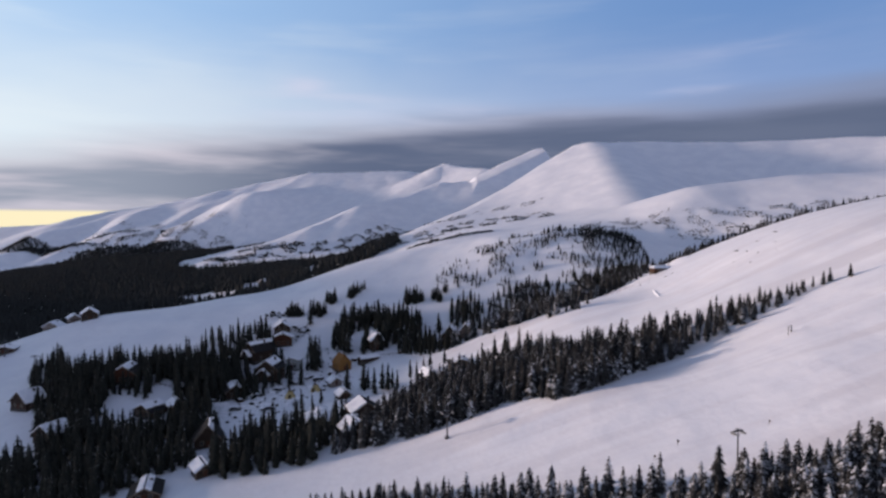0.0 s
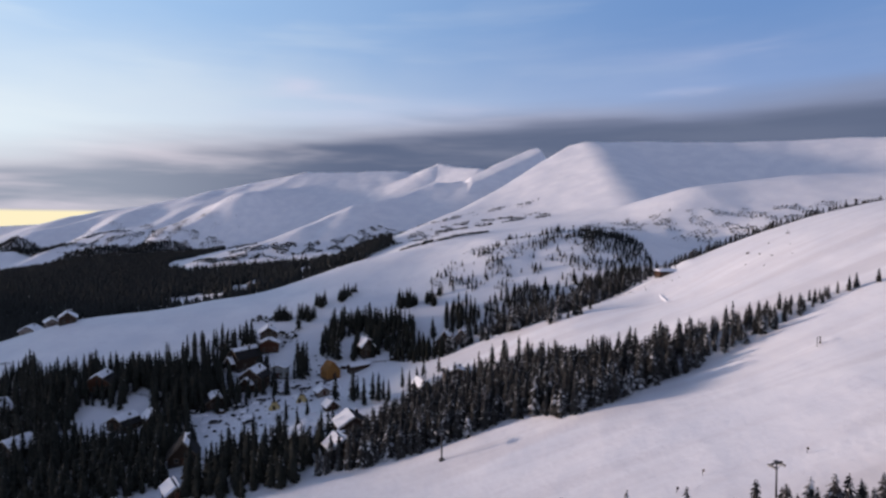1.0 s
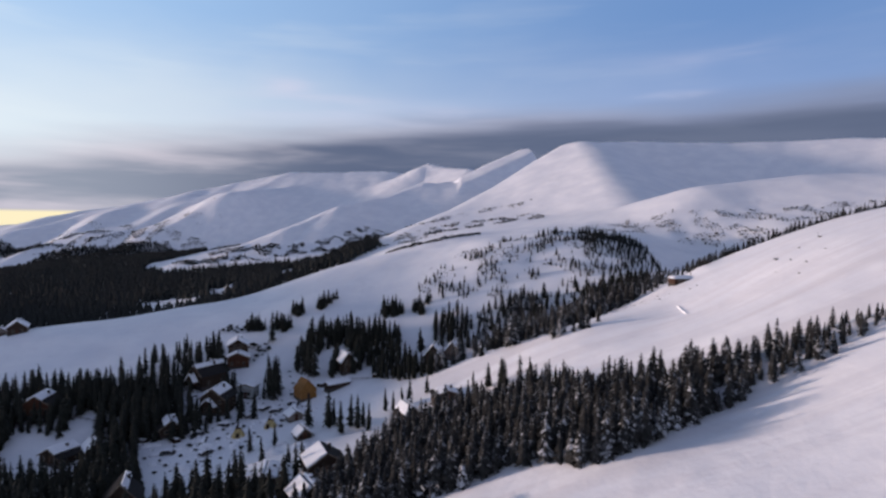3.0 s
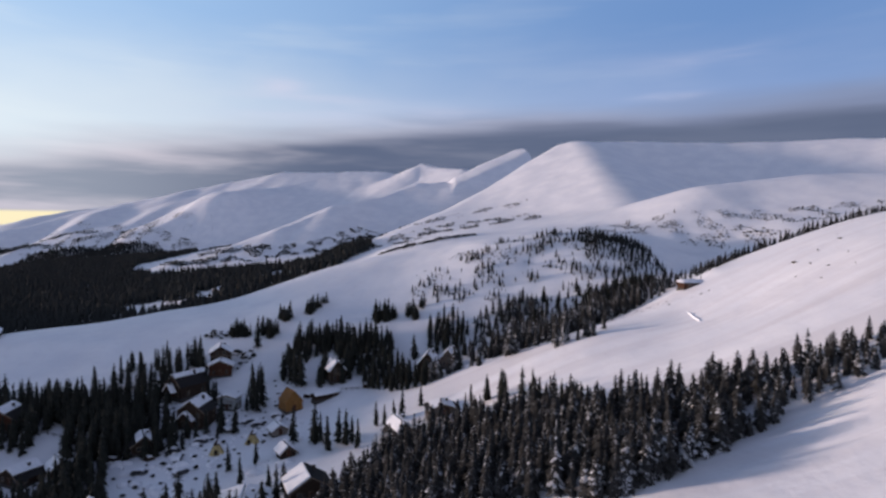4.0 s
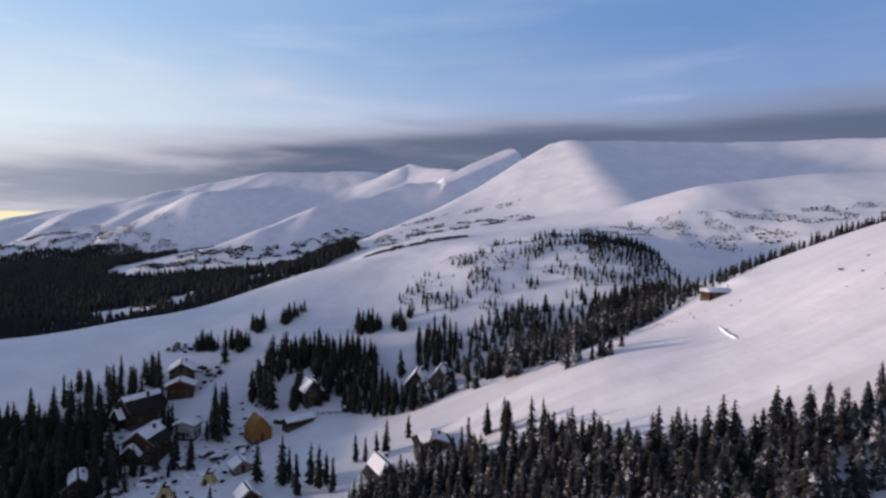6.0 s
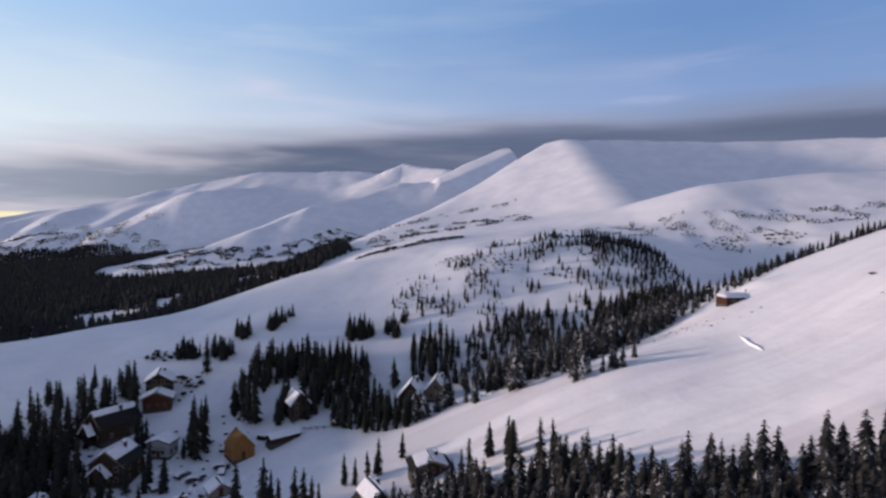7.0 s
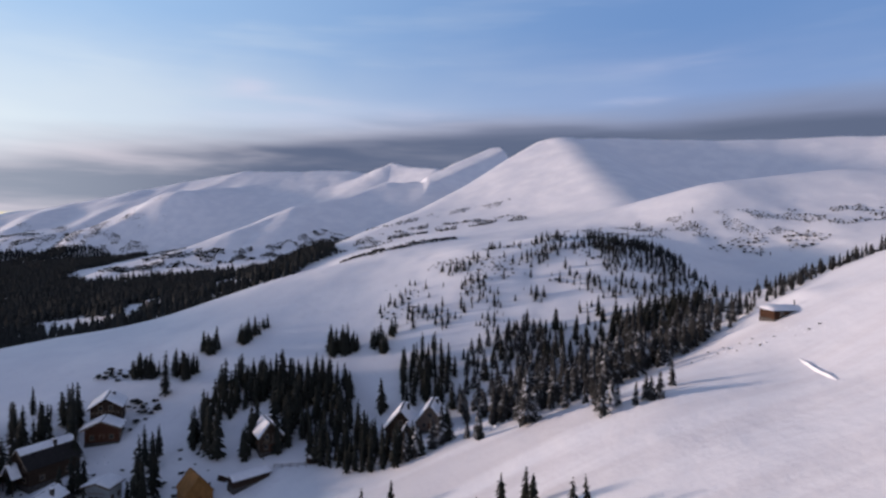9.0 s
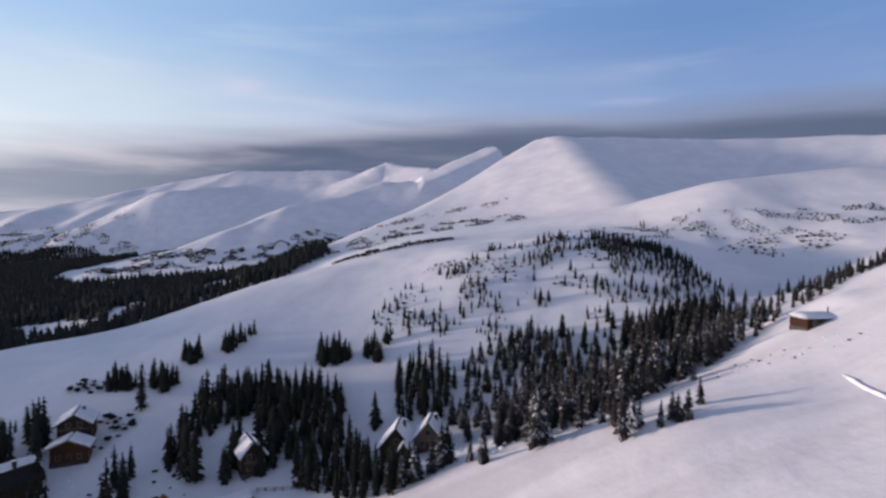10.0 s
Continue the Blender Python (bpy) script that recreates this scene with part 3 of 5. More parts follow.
TREE_ROWS = {  # single trees and small groups: x, y, height
    "slope edge": [(28.8, 238.0, 11.9), (30.9, 239.4, 8.4), (37.5, 239.9, 7.3), (41.0, 243.5, 6.9), (41.2, 237.2, 4.8), (41.9, 232.9, 5.8), (41.3, 227.8, 9.0), (43.8, 229.4, 6.8), (45.0, 229.5, 5.2), (47.5, 226.7, 5.1),
                   (49.8, 227.0, 5.7), (50.5, 226.2, 5.1), (51.9, 225.8, 5.7), (56.2, 229.6, 5.3), (63.6, 245.5, 4.7), (66.1, 266.0, 6.9), (17.3, 244.3, 4.7), (19.1, 240.8, 6.7), (11.8, 249.1, 9.7), (9.9, 247.5, 7.6),
                   (6.3, 247.0, 8.3), (3.9, 247.4, 7.0), (25.1, 268.2, 5.9), (28.7, 266.0, 8.7), (32.7, 262.1, 11.4), (35.8, 250.7, 9.9), (28.0, 266.0, 6.5)],
    "chalet yard": [(-36.3, 270, 10), (-35.4, 275, 12), (-28.4, 270.6, 9.5), (-27.6, 276, 11), (-37.5, 272, 8), (-37, 278, 10), (-26.3, 273, 8), (-26.6, 279, 9), (-36, 282, 10), (-31.5, 282, 11), (-28, 284, 10), (13.4, 249.5, 9), (12.6, 252, 7), (7.1, 246.7, 5.9), (17, 244.8, 3.6), (19.3, 240.6, 5.7), (-1.9, 283.7, 10.4), (17.3, 276.9, 8.2), (-11.6, 286.6, 7.8), (-13.6, 276.7, 11), (-6.2, 265.9, 10)],
    "slope foot": [(22.1, 209.0, 8.6), (25.2, 194.9, 11.6), (27.3, 191.4, 9.1), (28.6, 190.0, 8.5), (34.2, 182.7, 8.9), (32.5, 184.1, 7.9), (35.5, 182.6, 6.9), (13.8, 206.7, 9.1), (12.3, 208.5, 7.1), (30.5, 187.1, 8.8),
                   (-30.3, 222.9, 12.7), (-28.4, 222.7, 9.5), (-25.2, 214.8, 10.6), (-22.9, 219.2, 10.8), (-20.3, 216.6, 10.9), (-18.8, 217.7, 8.4), (-16.7, 212.0, 8.8), (-12.5, 225.6, 7.9), (-10.1, 224.1, 7.0), (-7.3, 225.3, 7.0),
                   (-5.1, 225.2, 9.4), (0.5, 228.7, 6.7), (18.5, 212.4, 7.9), (21.5, 203.8, 10.1), (-51.0, 211.0, 7.8), (-44.5, 214.0, 6.5), (-33.0, 176.0, 9.1), (-44.0, 177.0, 9.8), (-45.5, 181.0, 10.4), (-31.5, 190.0, 7.8),
                   (19.0, 212.0, 6.0), (23.0, 208.0, 7.5), (29.0, 200.0, 8.0), (-37.0, 226.0, 11.7)],
    "snow bowl": [(-63, 329, 8.0), (-61, 331, 9.2), (-65, 331, 8.0), (-62, 328, 6.9), (-53, 334, 8.0), (-51, 336, 9.2), (-49, 339, 8.0), (-47, 344, 4.6), (-52, 333, 6.9), (-20, 321, 10.3),
                  (-18, 320, 9.2), (-16, 319, 10.3), (-14, 321, 9.2), (-12, 318, 8.0), (-19, 318, 8.0), (-15, 317, 9.2), (-5, 317, 8.0), (-3, 317, 9.2), (1, 321, 6.9), (-2, 313, 8.0),
                  (-81.6, 318.7, 9), (-84.3, 320, 5.8), (-78.6, 317.4, 5.5)],
    "upper lane": [(-76.5, 317.2, 5), (-69.7, 316.5, 10), (-65.8, 314, 9.4), (-64.4, 317, 7.8), (-67.5, 318, 8), (-80, 319.5, 7), (-83, 317.5, 6)],
    "village lane": [(-46, 272.7, 15), (-43.7, 271.5, 14), (-49.4, 280, 13), (-61.6, 272.2, 11.2), (-59.8, 276, 8.8), (-59, 270, 10.4), (-62.6, 270, 4.2), (-78.3, 271.8, 11), (-58.3, 260, 15),
                     (-56.9, 255.6, 14.5), (-55.1, 259.7, 15), (-59.2, 256, 6.6), (-58.2, 239.7, 9.2), (-63, 240, 6.3), (-74, 261, 10.4), (-72, 260.8, 9.6), (-55.3, 254.5, 12), (-47.9, 192, 8.1),
                     (-52.4, 197, 4.2), (-44.6, 200, 7.9), (-35, 189.7, 8), (-32, 184.6, 9), (-91, 256, 10), (-88, 249, 11), (-84, 241, 9), (-79, 238, 7), (-66, 247, 6), (-92, 266, 12)],
    "upper village": [(-68.9, 305.3, 15), (-92, 297.4, 10.7), (-87.6, 292, 13.3), (-95.3, 297.8, 8.4), (-90, 291.2, 5.2), (-96, 288.7, 10), (-95, 289.7, 8.7), (-99, 299, 3.8), (-113.7, 289, 9.2), (-107, 282.4, 11.6),
                      (-105.3, 291.4, 8.8), (-97, 278.7, 15), (-93.7, 276.4, 15), (-92, 281.4, 13.3), (-90.5, 292.4, 12.6), (-81.3, 275.6, 15), (-105.4, 260, 12.5), (-103.3, 264, 14.5),
                      (-93.6, 260.3, 11), (-96.5, 257.5, 13.2), (-110, 268, 12), (-100, 270, 12), (-99, 262, 11), (-107, 256, 12), (-113, 262, 13), (-102, 252, 12)],
    "cabin yards": [(-108, 286, 9), (-103, 288.5, 10), (-94.3, 278, 12), (-104.6, 300, 9), (-94, 285.8, 11), (-91.7, 292, 10), (-89.9, 292, 10.5), (-87.5, 277, 12), (-73.9, 261.5, 8), (-72.2, 263, 9),
                    (-91, 261, 9), (-114.3, 291.7, 8), (-111.8, 292.6, 7.5), (-95.5, 279.5, 11), (-86.5, 286.3, 13), (-74.5, 257, 10), (-62.3, 238.3, 7), (-57.6, 238, 9.5), (-77.3, 236.5, 8),
                    (-74.3, 234.8, 7.5), (-71.7, 236, 9), (-76, 224, 7), (-72.6, 225, 6.5), (-70, 228, 8), (-67.7, 233, 8), (-66.4, 238, 9), (-82, 246, 11), (-84, 250, 10), (-80, 241, 9), (-66, 250, 9),
                    (-131.7, 234, 7), (-135.5, 235, 8), (-119.6, 228, 8), (-115.4, 227, 8.5), (-116, 231.5, 7), (-137, 238, 9), (-124, 236, 6), (-110, 244, 10), (-105, 247, 10), (-61.9, 234.3, 5),
                    (-92, 270, 11), (-94, 265, 12), (-99, 273, 11), (-104, 276, 12), (-77.5, 240, 8), (-88, 262, 10), (-63, 243, 8), (-90, 275, 12), (-107, 273, 12), (-112, 277, 12), (-118, 270, 11)],
    "terrace": [(29, 345, 4), (66, 372, 4), (8, 352, 3), (2, 338, 4), (112, 388, 4), (133, 424, 3), (150, 398, 3), (131, 423, 3.2), (159, 417, 2.6), (190, 385.5, 2.4), (199, 376.5, 2.6), (160, 360, 3), (163, 358, 2.2), (177.6, 375, 2.6), (144, 407, 2)],
}

# ---------- houses ----------
LOGS = plain("dark_logs", (0.022, 0.014, 0.010), (0.058, 0.036, 0.023), 1.4, 0.8, 0.03, (0.3, 0.3, 6))
RED_LOGS = plain("brown_logs", (0.045, 0.018, 0.010), (0.095, 0.038, 0.020), 1.4, 0.75, 0.03, (0.3, 0.3, 6))
GREY_BOARDS = plain("weathered_boards", (0.16, 0.13, 0.115), (0.28, 0.24, 0.21), 1.6, 0.85, 0.02, (5, 5, 0.4))
BROWN_BOARDS = plain("brown_boards", (0.085, 0.062, 0.050), (0.16, 0.12, 0.10), 1.6, 0.85, 0.02, (5, 5, 0.4))
PALE_BOARDS = plain("pale_boards", (0.26, 0.28, 0.29), (0.40, 0.43, 0.44), 1.6, 0.8, 0.02, (5, 5, 0.4))
OCHRE = plain("ochre_boards", (0.17, 0.078, 0.020), (0.27, 0.13, 0.038), 0.9, 0.7, 0.01)
STONE = plain("plinth_stone", (0.035, 0.032, 0.030), (0.10, 0.09, 0.085), 1.8, 0.9, 0.05)
ROOFING = plain("roof_sheet", (0.014, 0.013, 0.014), (0.032, 0.029, 0.028), 2.0, 0.85, 0.01)
TRIM = plain("pale_trim", (0.16, 0.12, 0.09), (0.26, 0.21, 0.16), 2.0, 0.7, 0.01)
STEEL = plain("galvanised_steel", (0.20, 0.21, 0.22), (0.34, 0.35, 0.36), 4.0, 0.45, 0.004)
CANVAS = plain("straw_canvas", (0.46, 0.34, 0.14), (0.62, 0.50, 0.25), 1.5, 0.85, 0.02)


def glass_material():
    m, skin, kit = material("window_glass")
    skin.inputs["Base Color"].default_value = (0.02, 0.022, 0.026, 1)
    skin.inputs["Roughness"].default_value = 0.08
    return m


GLASS = glass_material()


def roof_snow_material():
    m, skin, kit = material("roof_snow")
    add, plug, calc, ramp, mix, noise_tex = kit
    local = add("ShaderNodeTexCoord").outputs["Object"]
    lump = noise_tex(local, 0.8, 4)
    plug(mix(ramp(lump, 0.3, 0.7), (0.78, 0.79, 0.83), (0.88, 0.88, 0.90)), skin.inputs["Base Color"])
    skin.inputs["Roughness"].default_value = 0.65
    bumped(kit, skin, lump, 0.6, 0.25)
    return m


ROOF_SNOW = roof_snow_material()


def box(bm, x0, x1, y0, y1, z0, z1):
    v = [bm.verts.new((x, y, z)) for z in (z0, z1) for y in (y0, y1) for x in (x0, x1)]
    for f in ((0, 2, 3, 1), (4, 5, 7, 6), (0, 1, 5, 4), (2, 6, 7, 3), (0, 4, 6, 2), (1, 3, 7, 5)):
        bm.faces.new([v[i] for i in f])
    return bm


def boxed(x0, x1, y0, y1, z0, z1, bevel=0.0):
    bm = box(bmesh.new(), x0, x1, y0, y1, z0, z1)
    if bevel:
        bmesh.ops.bevel(bm, geom=bm.edges[:], offset=bevel, segments=1, affect="EDGES")
    return bm


def prism(outline, y0, y1):
    """An outline in x and z, drawn along y."""
    bm = bmesh.new()
    a, b = [bm.verts.new((x, y0, z)) for x, z in outline], [bm.verts.new((x, y1, z)) for x, z in outline]
    bm.faces.new(a), bm.faces.new(b[::-1])
    n = len(outline)
    for i in range(n):
        bm.faces.new((a[i], b[i], b[(i + 1) % n], a[(i + 1) % n]))
    bmesh.ops.recalc_face_normals(bm, faces=bm.faces[:])
    return bm


def slab(corners, thick, soft):
    """A sheet on four corners, with its upper edge rounded off."""
    bm = bmesh.new()
    c = [Vector(p) for p in corners]
    up = (c[1] - c[0]).cross(c[3] - c[0]).normalized()
    mid = sum(c, Vector()) / 4
    rows = [c, [p + up * thick * 0.6 for p in c]]
    for f, h in ((0.35, 0.86), (1.0, 1.0)):
        rows.append([p + (mid - p).normalized() * soft * f * 1.4 + up * thick * h for p in c])
    rings = [[bm.verts.new(p) for p in r] for r in rows]
    bm.faces.new(rings[0][::-1])
    for r, s in zip(rings, rings[1:]):
        for i in range(4):
            bm.faces.new((r[i], r[(i + 1) % 4], s[(i + 1) % 4], s[i]))
    bm.faces.new(rings[-1])
    return bm


def window(parent, x, z, w, h, y, side=0):
    """A window in the front wall (side 0) or a side wall (-1, 1), with frame and pane."""
    def put(x0, x1, z0, z1, d0, d1):
        return boxed(x0, x1, y - d1, y - d0, z0, z1) if not side else boxed(min(side * (y + d0), side * (y + d1)), max(side * (y + d0), side * (y + d1)), x0, x1, z0, z1)
    bm = bmesh.new()
    f = 0.12
    holder = part("window", put(x - w / 2, x + w / 2, z, z + h, -0.02, 0.03), TRIM, parent)
    for a, b, c, d in ((x - w / 2 - f, x + w / 2 + f, z - f, z), (x - w / 2 - f, x + w / 2 + f, z + h, z + h + f), (x - w / 2 - f, x - w / 2, z, z + h),
                       (x + w / 2, x + w / 2 + f, z, z + h), (x - 0.03, x + 0.03, z, z + h)):
        bm2 = put(a, b, c, d, 0.03, 0.09)
        me = bpy.data.meshes.new("tmp")
        bm2.to_mesh(me), bm2.free()
        bm.from_mesh(me)
        bpy.data.meshes.remove(me)
    part("frame", bm, TRIM, holder)
    part("pane", put(x - w / 2, x + w / 2, z, z + h, 0.034, 0.044), GLASS, holder)


def house(name, x, y, turn, wide, deep, eave, rise, walls, label, category="house", snow=0.45, over=0.6, floors=1, panes=2, chimney=True, balcony=False,
          porch=False, porch_at=0.0, roof_mat=None, lift=0.0, group="", bands=True, covered=1.0, sides=(-1, 1)):
    """A gabled house whose gable looks along -y before the turn."""
    CLEAR.append((x, y, max(wide, deep) * 0.55 + 0.6))
    home = empty(name, pose(x, y, ground_at(x, y) + lift, 0, 0, turn))
    w, d = wide / 2, deep / 2
    part("plinth", boxed(-w - 0.12, w + 0.12, -d - 0.12, d + 0.12, -2.6 - lift, 0.35, 0.05), STONE, home)
    part("wall", prism([(-w, 0.3), (w, 0.3), (w, eave), (0, eave + rise), (-w, eave)], -d, d), walls, home)
    k = rise / w
    for s in (-1, 1):
        lo, hi = (s * (w + over), eave - over * k), (s * 0.02, eave + rise - 0.02 * k)
        quad = [(lo[0], -d - over, lo[1]), (hi[0], -d - over, hi[1]), (hi[0], d + over, hi[1]), (lo[0], d + over, lo[1])]
        quad = quad if s < 0 else quad[::-1]
        up = Vector((s * k, 0, 1)).normalized()
        quad = [Vector(q) + up * 0.02 for q in quad]
        part("roof", slab(quad, 0.16, 0.02), roof_mat or ROOFING, home)
        if snow and s in sides:
            e = 0.12
            drop = (1 - covered) * (abs(lo[0]) - 0.1)
            keep = [q if abs(q.x) < 0.5 else Vector((q.x - s * drop, q.y, q.z + drop * k)) for q in quad]
            keep = [Vector((q.x - s * (e if abs(q.x) > 0.5 else -0.04), q.y + (e if q.y < 0 else -e), q.z + (e * k if abs(q.x) > 0.5 else 0))) + up * 0.165 for q in keep]
            part("snow_cover", slab(keep, snow, 0.28), ROOF_SNOW, home, "thick white snow on the roof", smooth=False)
    for s in (-1, 1):                      # barge boards along the gable
        lo, hi = (s * (w + over), eave - over * k), (0, eave + rise)
        bm = prism([(lo[0], lo[1] - 0.16), (hi[0], hi[1] - 0.16), (hi[0], hi[1] + 0.12), (lo[0], lo[1] + 0.12)], -d - over - 0.05, -d - over + 0.02)
        part("barge_board", bm, TRIM if bands else walls, home)
    for f in range(floors):
        z = 1.1 + 2.6 * f
        if z + 1.1 > eave + rise * 0.55:
            break
        room = w if z + 1.2 < eave else w * (1 - (z + 1.2 - eave) / rise)
        n = max(1, min(panes, int(room / 1.1)))
        for i in range(n):
            window(home, (i + 0.5) / n * 2 * room * 0.85 - room * 0.85, z, 0.9, 1.15, -d + 0.0)
        if z + 1.2 < eave:
            for s in (-1, 1):
                for i in range(2):
                    window(home, d * (i - 0.5), z, 0.9, 1.1, w, s)
    door = part("door", boxed(-0.5, 0.5, -d - 0.14, -d - 0.095, 0.32, 2.3, 0.01), RED_LOGS, home, "plank door")
    part("handle", boxed(0.34, 0.38, -d - 0.19, -d - 0.14, 1.2, 1.34), STEEL, door, "steel handle")
    if chimney:
        cx, cy, top = w * 0.35, d * 0.25, eave + rise + 0.7
        stack = part("chimney", boxed(cx - 0.35, cx + 0.35, cy - 0.35, cy + 0.35, eave + rise * 0.4, top, 0.03), STONE, home, "stone chimney")
        part("cap", boxed(cx - 0.45, cx + 0.45, cy - 0.45, cy + 0.45, top, top + 0.22, 0.06), ROOF_SNOW, stack)
    if balcony:
        z = 2.7
        deck = part("balcony", boxed(-w * 0.9, w * 0.9, -d - 1.5, -d - 0.0, z, z + 0.14), walls, home)
        part("rail", boxed(-w * 0.9, w * 0.9, -d - 1.5, -d - 1.42, z + 0.85, z + 0.95), TRIM, deck)
        for i in range(9):
            px = w * 0.9 * (i / 4 - 1)
            part("post", boxed(px - 0.05, px + 0.05, -d - 1.49, -d - 1.41, z + 0.14, z + 0.85), TRIM, deck)
        for s in (-1, 1):
            part("bracket", boxed(s * w * 0.85 - 0.08, s * w * 0.85 + 0.08, -d - 1.42, -d - 1.26, -1.5, z), walls, deck)
    if porch:
        pw, ph, mid = w * 0.55, eave * 0.62, w * porch_at
        stoop = part("porch", prism([(mid - pw, ph), (mid + pw, ph), (mid, ph + rise * 0.72)], -d - 2.6, -d - 0.02), walls, home)
        for s in (-1, 1):
            part("post", boxed(mid + s * pw * 0.92 - 0.09, mid + s * pw * 0.92 + 0.09, -d - 2.55, -d - 2.37, -1.5, ph), walls, stoop)
            kk = rise * 0.72 / pw
            up = Vector((s * kk, 0, 1)).normalized()
            q = [(mid + s * (pw + 0.3), -d - 2.9, ph - 0.3 * kk), (mid + s * 0.02, -d - 2.9, ph + rise * 0.72), (mid + s * 0.02, -d - 0.7, ph + rise * 0.72), (mid + s * (pw + 0.3), -d - 0.7, ph - 0.3 * kk)]
            q = [Vector(p) + up * 0.03 for p in (q if s < 0 else q[::-1])]
            part("snow_cover", slab(q, 0.35, 0.2), ROOF_SNOW, stoop, "thick white snow on the porch roof")
    return tagged(home, label, category, group)


# pointed chalets above the slope's foot
house("chalet", 3.6, 268.5, -9, 7.6, 8.0, 2.7, 4.5, LOGS, "tall black timber chalet with a steep snowy roof and porch gable", porch=True, porch_at=0.55, floors=2, panes=2, snow=0.3, bands=False)
house("chalet", 11.2, 268.6, -13, 6.6, 7.5, 2.7, 3.9, BROWN_BOARDS, "brown board chalet with a steep snowy gable roof", floors=2, panes=3, balcony=False)
house("cabin", -31.6, 273.8, 26, 5.2, 6.6, 4.6, 3.2, LOGS, "dark log cabin with a snowy roof among tall spruces", floors=2, panes=2, balcony=True)
CLEAR.append((3.4, 260.5, 4.6))           # yard before the black chalet
# the ochre house and its shed
house("ochre_house", -44, 255, 34, 6.0, 6.6, 3.3, 3.6, OCHRE, "unfinished house clad all over in ochre boards, no snow", snow=0, roof_mat=OCHRE, over=0.15, floors=0,
      panes=2, chimney=False, bands=False)
house("long_shed", -33, 259.5, 128, 3.2, 9.0, 1.9, 0.7, LOGS, "long low dark shed under thick snow", "shed", chimney=False, panes=1, over=0.35)
# upper lodge
house("lodge", -80.2, 293.2, 16, 7.6, 9.0, 4.4, 2.4, LOGS, "dark log lodge with a broad snowy roof on the slope", floors=2, panes=3, balcony=True, lift=1.2, bands=False)
house("lodge_annex", -77.4, 284.4, 12, 8.2, 4.4, 4.2, 1.8, RED_LOGS, "red-brown log annex in front of the dark lodge", panes=3, chimney=False, over=0.9)
house("cabin", -84, 269, -32, 8.0, 12.0, 4.8, 3.6, LOGS, "large brown log cabin with snow along its dark ridge", floors=2, panes=3, porch=True, snow=0.3, covered=0.3)
house("cabin", -72.5, 246.5, -6, 9.0, 9.0, 5.4, 3.4, LOGS, "large dark brown cabin with a half bare snowy roof", floors=2, panes=3, porch=True, porch_at=-0.2, snow=0.3, covered=0.55)
# along the foot of the slope
house("timber_lodge", 6.5, 218, 8, 8.6, 6.0, 2.2, 1.5, LOGS, "low dark timber lodge with snow along its pale-edged gable roof", panes=3, snow=0.2, over=0.6, covered=0.7)
house("cabin", -5, 207.5, 24, 6.0, 7.0, 3.0, 3.4, LOGS, "log cabin with patchy deep snow among the belt's spruces", panes=2, snow=0.5, covered=0.6)
house("cabin", -25, 185, 22, 9.0, 8.0, 2.8, 2.8, LOGS, "dark cabin with snow on one side of its roof", panes=3, snow=0.4, sides=(-1,))
house("long_house", -38.5, 182, 8, 11.0, 8.0, 2.8, 1.5, LOGS, "long dark house with a broad flat snowy roof among spruces", panes=4, snow=0.55, over=0.9, bands=False)
house("cabin", -25, 164, 30, 6.0, 6.5, 2.2, 2.6, LOGS, "small cabin nearly buried under its white roof", panes=2, snow=0.7)
# the lower village
house("cabin", -81.5, 228.5, 28, 6.6, 6.4, 2.8, 2.2, LOGS, "dark cabin with a patchy snowy roof above the lane", panes=2, covered=0.5)
house("barn", -131, 243, 8, 10.0, 9.0, 3.6, 3.2, RED_LOGS, "brown barn with snow along its ridge among dark spruces", "barn", panes=4, floors=1, covered=0.4)
house("cabin", -107, 214, -24, 8.5, 7.0, 2.4, 2.2, LOGS, "low dark cabin with a half bare roof in a snowy clearing", panes=3, covered=0.55)
house("cabin", -99, 217, 40, 5.0, 6.0, 2.2, 2.0, LOGS, "small dark side cabin in a snowy clearing", panes=2, chimney=False)
house("cabin", -74, 184, 20, 8.0, 7.5, 2.6, 4.4, LOGS, "dark pointed log cabin with a little snow on one roof side", panes=2, sides=(1,), covered=0.3)
house("cabin", -77, 151, 20, 7.0, 8.0, 2.2, 1.8, LOGS, "low board cabin with snow along its ridge", panes=2, snow=0.4, covered=0.4)
house("cabin", -66, 160, 35, 4.5, 6.0, 2.0, 1.6, LOGS, "small dark hut under deep snow", panes=1, snow=0.6, chimney=False)
house("cabin", -160, 226, -20, 8.5, 8.0, 3.0, 3.6, LOGS, "dark cabin with a steep snowy gable", panes=2)
house("cabin", -133, 199, -20, 8.0, 8.0, 2.8, 2.8, LOGS, "dark cabin with a snowy roof in the lower wood", panes=2)
house("guest_house", -65.5, 258.2, -10, 6.0, 4.6, 4.2, 0.9, PALE_BOARDS, "pale board guest house of two storeys with a flat snowy roof", "house", floors=2, panes=3, chimney=False, snow=0.35, balcony=True)
house("shed", -43.5, 235, 32, 4.6, 4.2, 1.8, 1.5, GREY_BOARDS, "small board shed under a thick white roof", "shed", panes=1, chimney=False, snow=0.5)
house("shed", -37, 217, 30, 4.2, 4.4, 1.6, 1.8, LOGS, "small dark hut with a snowy pyramid of roof", "shed", panes=1, chimney=False, snow=0.4)
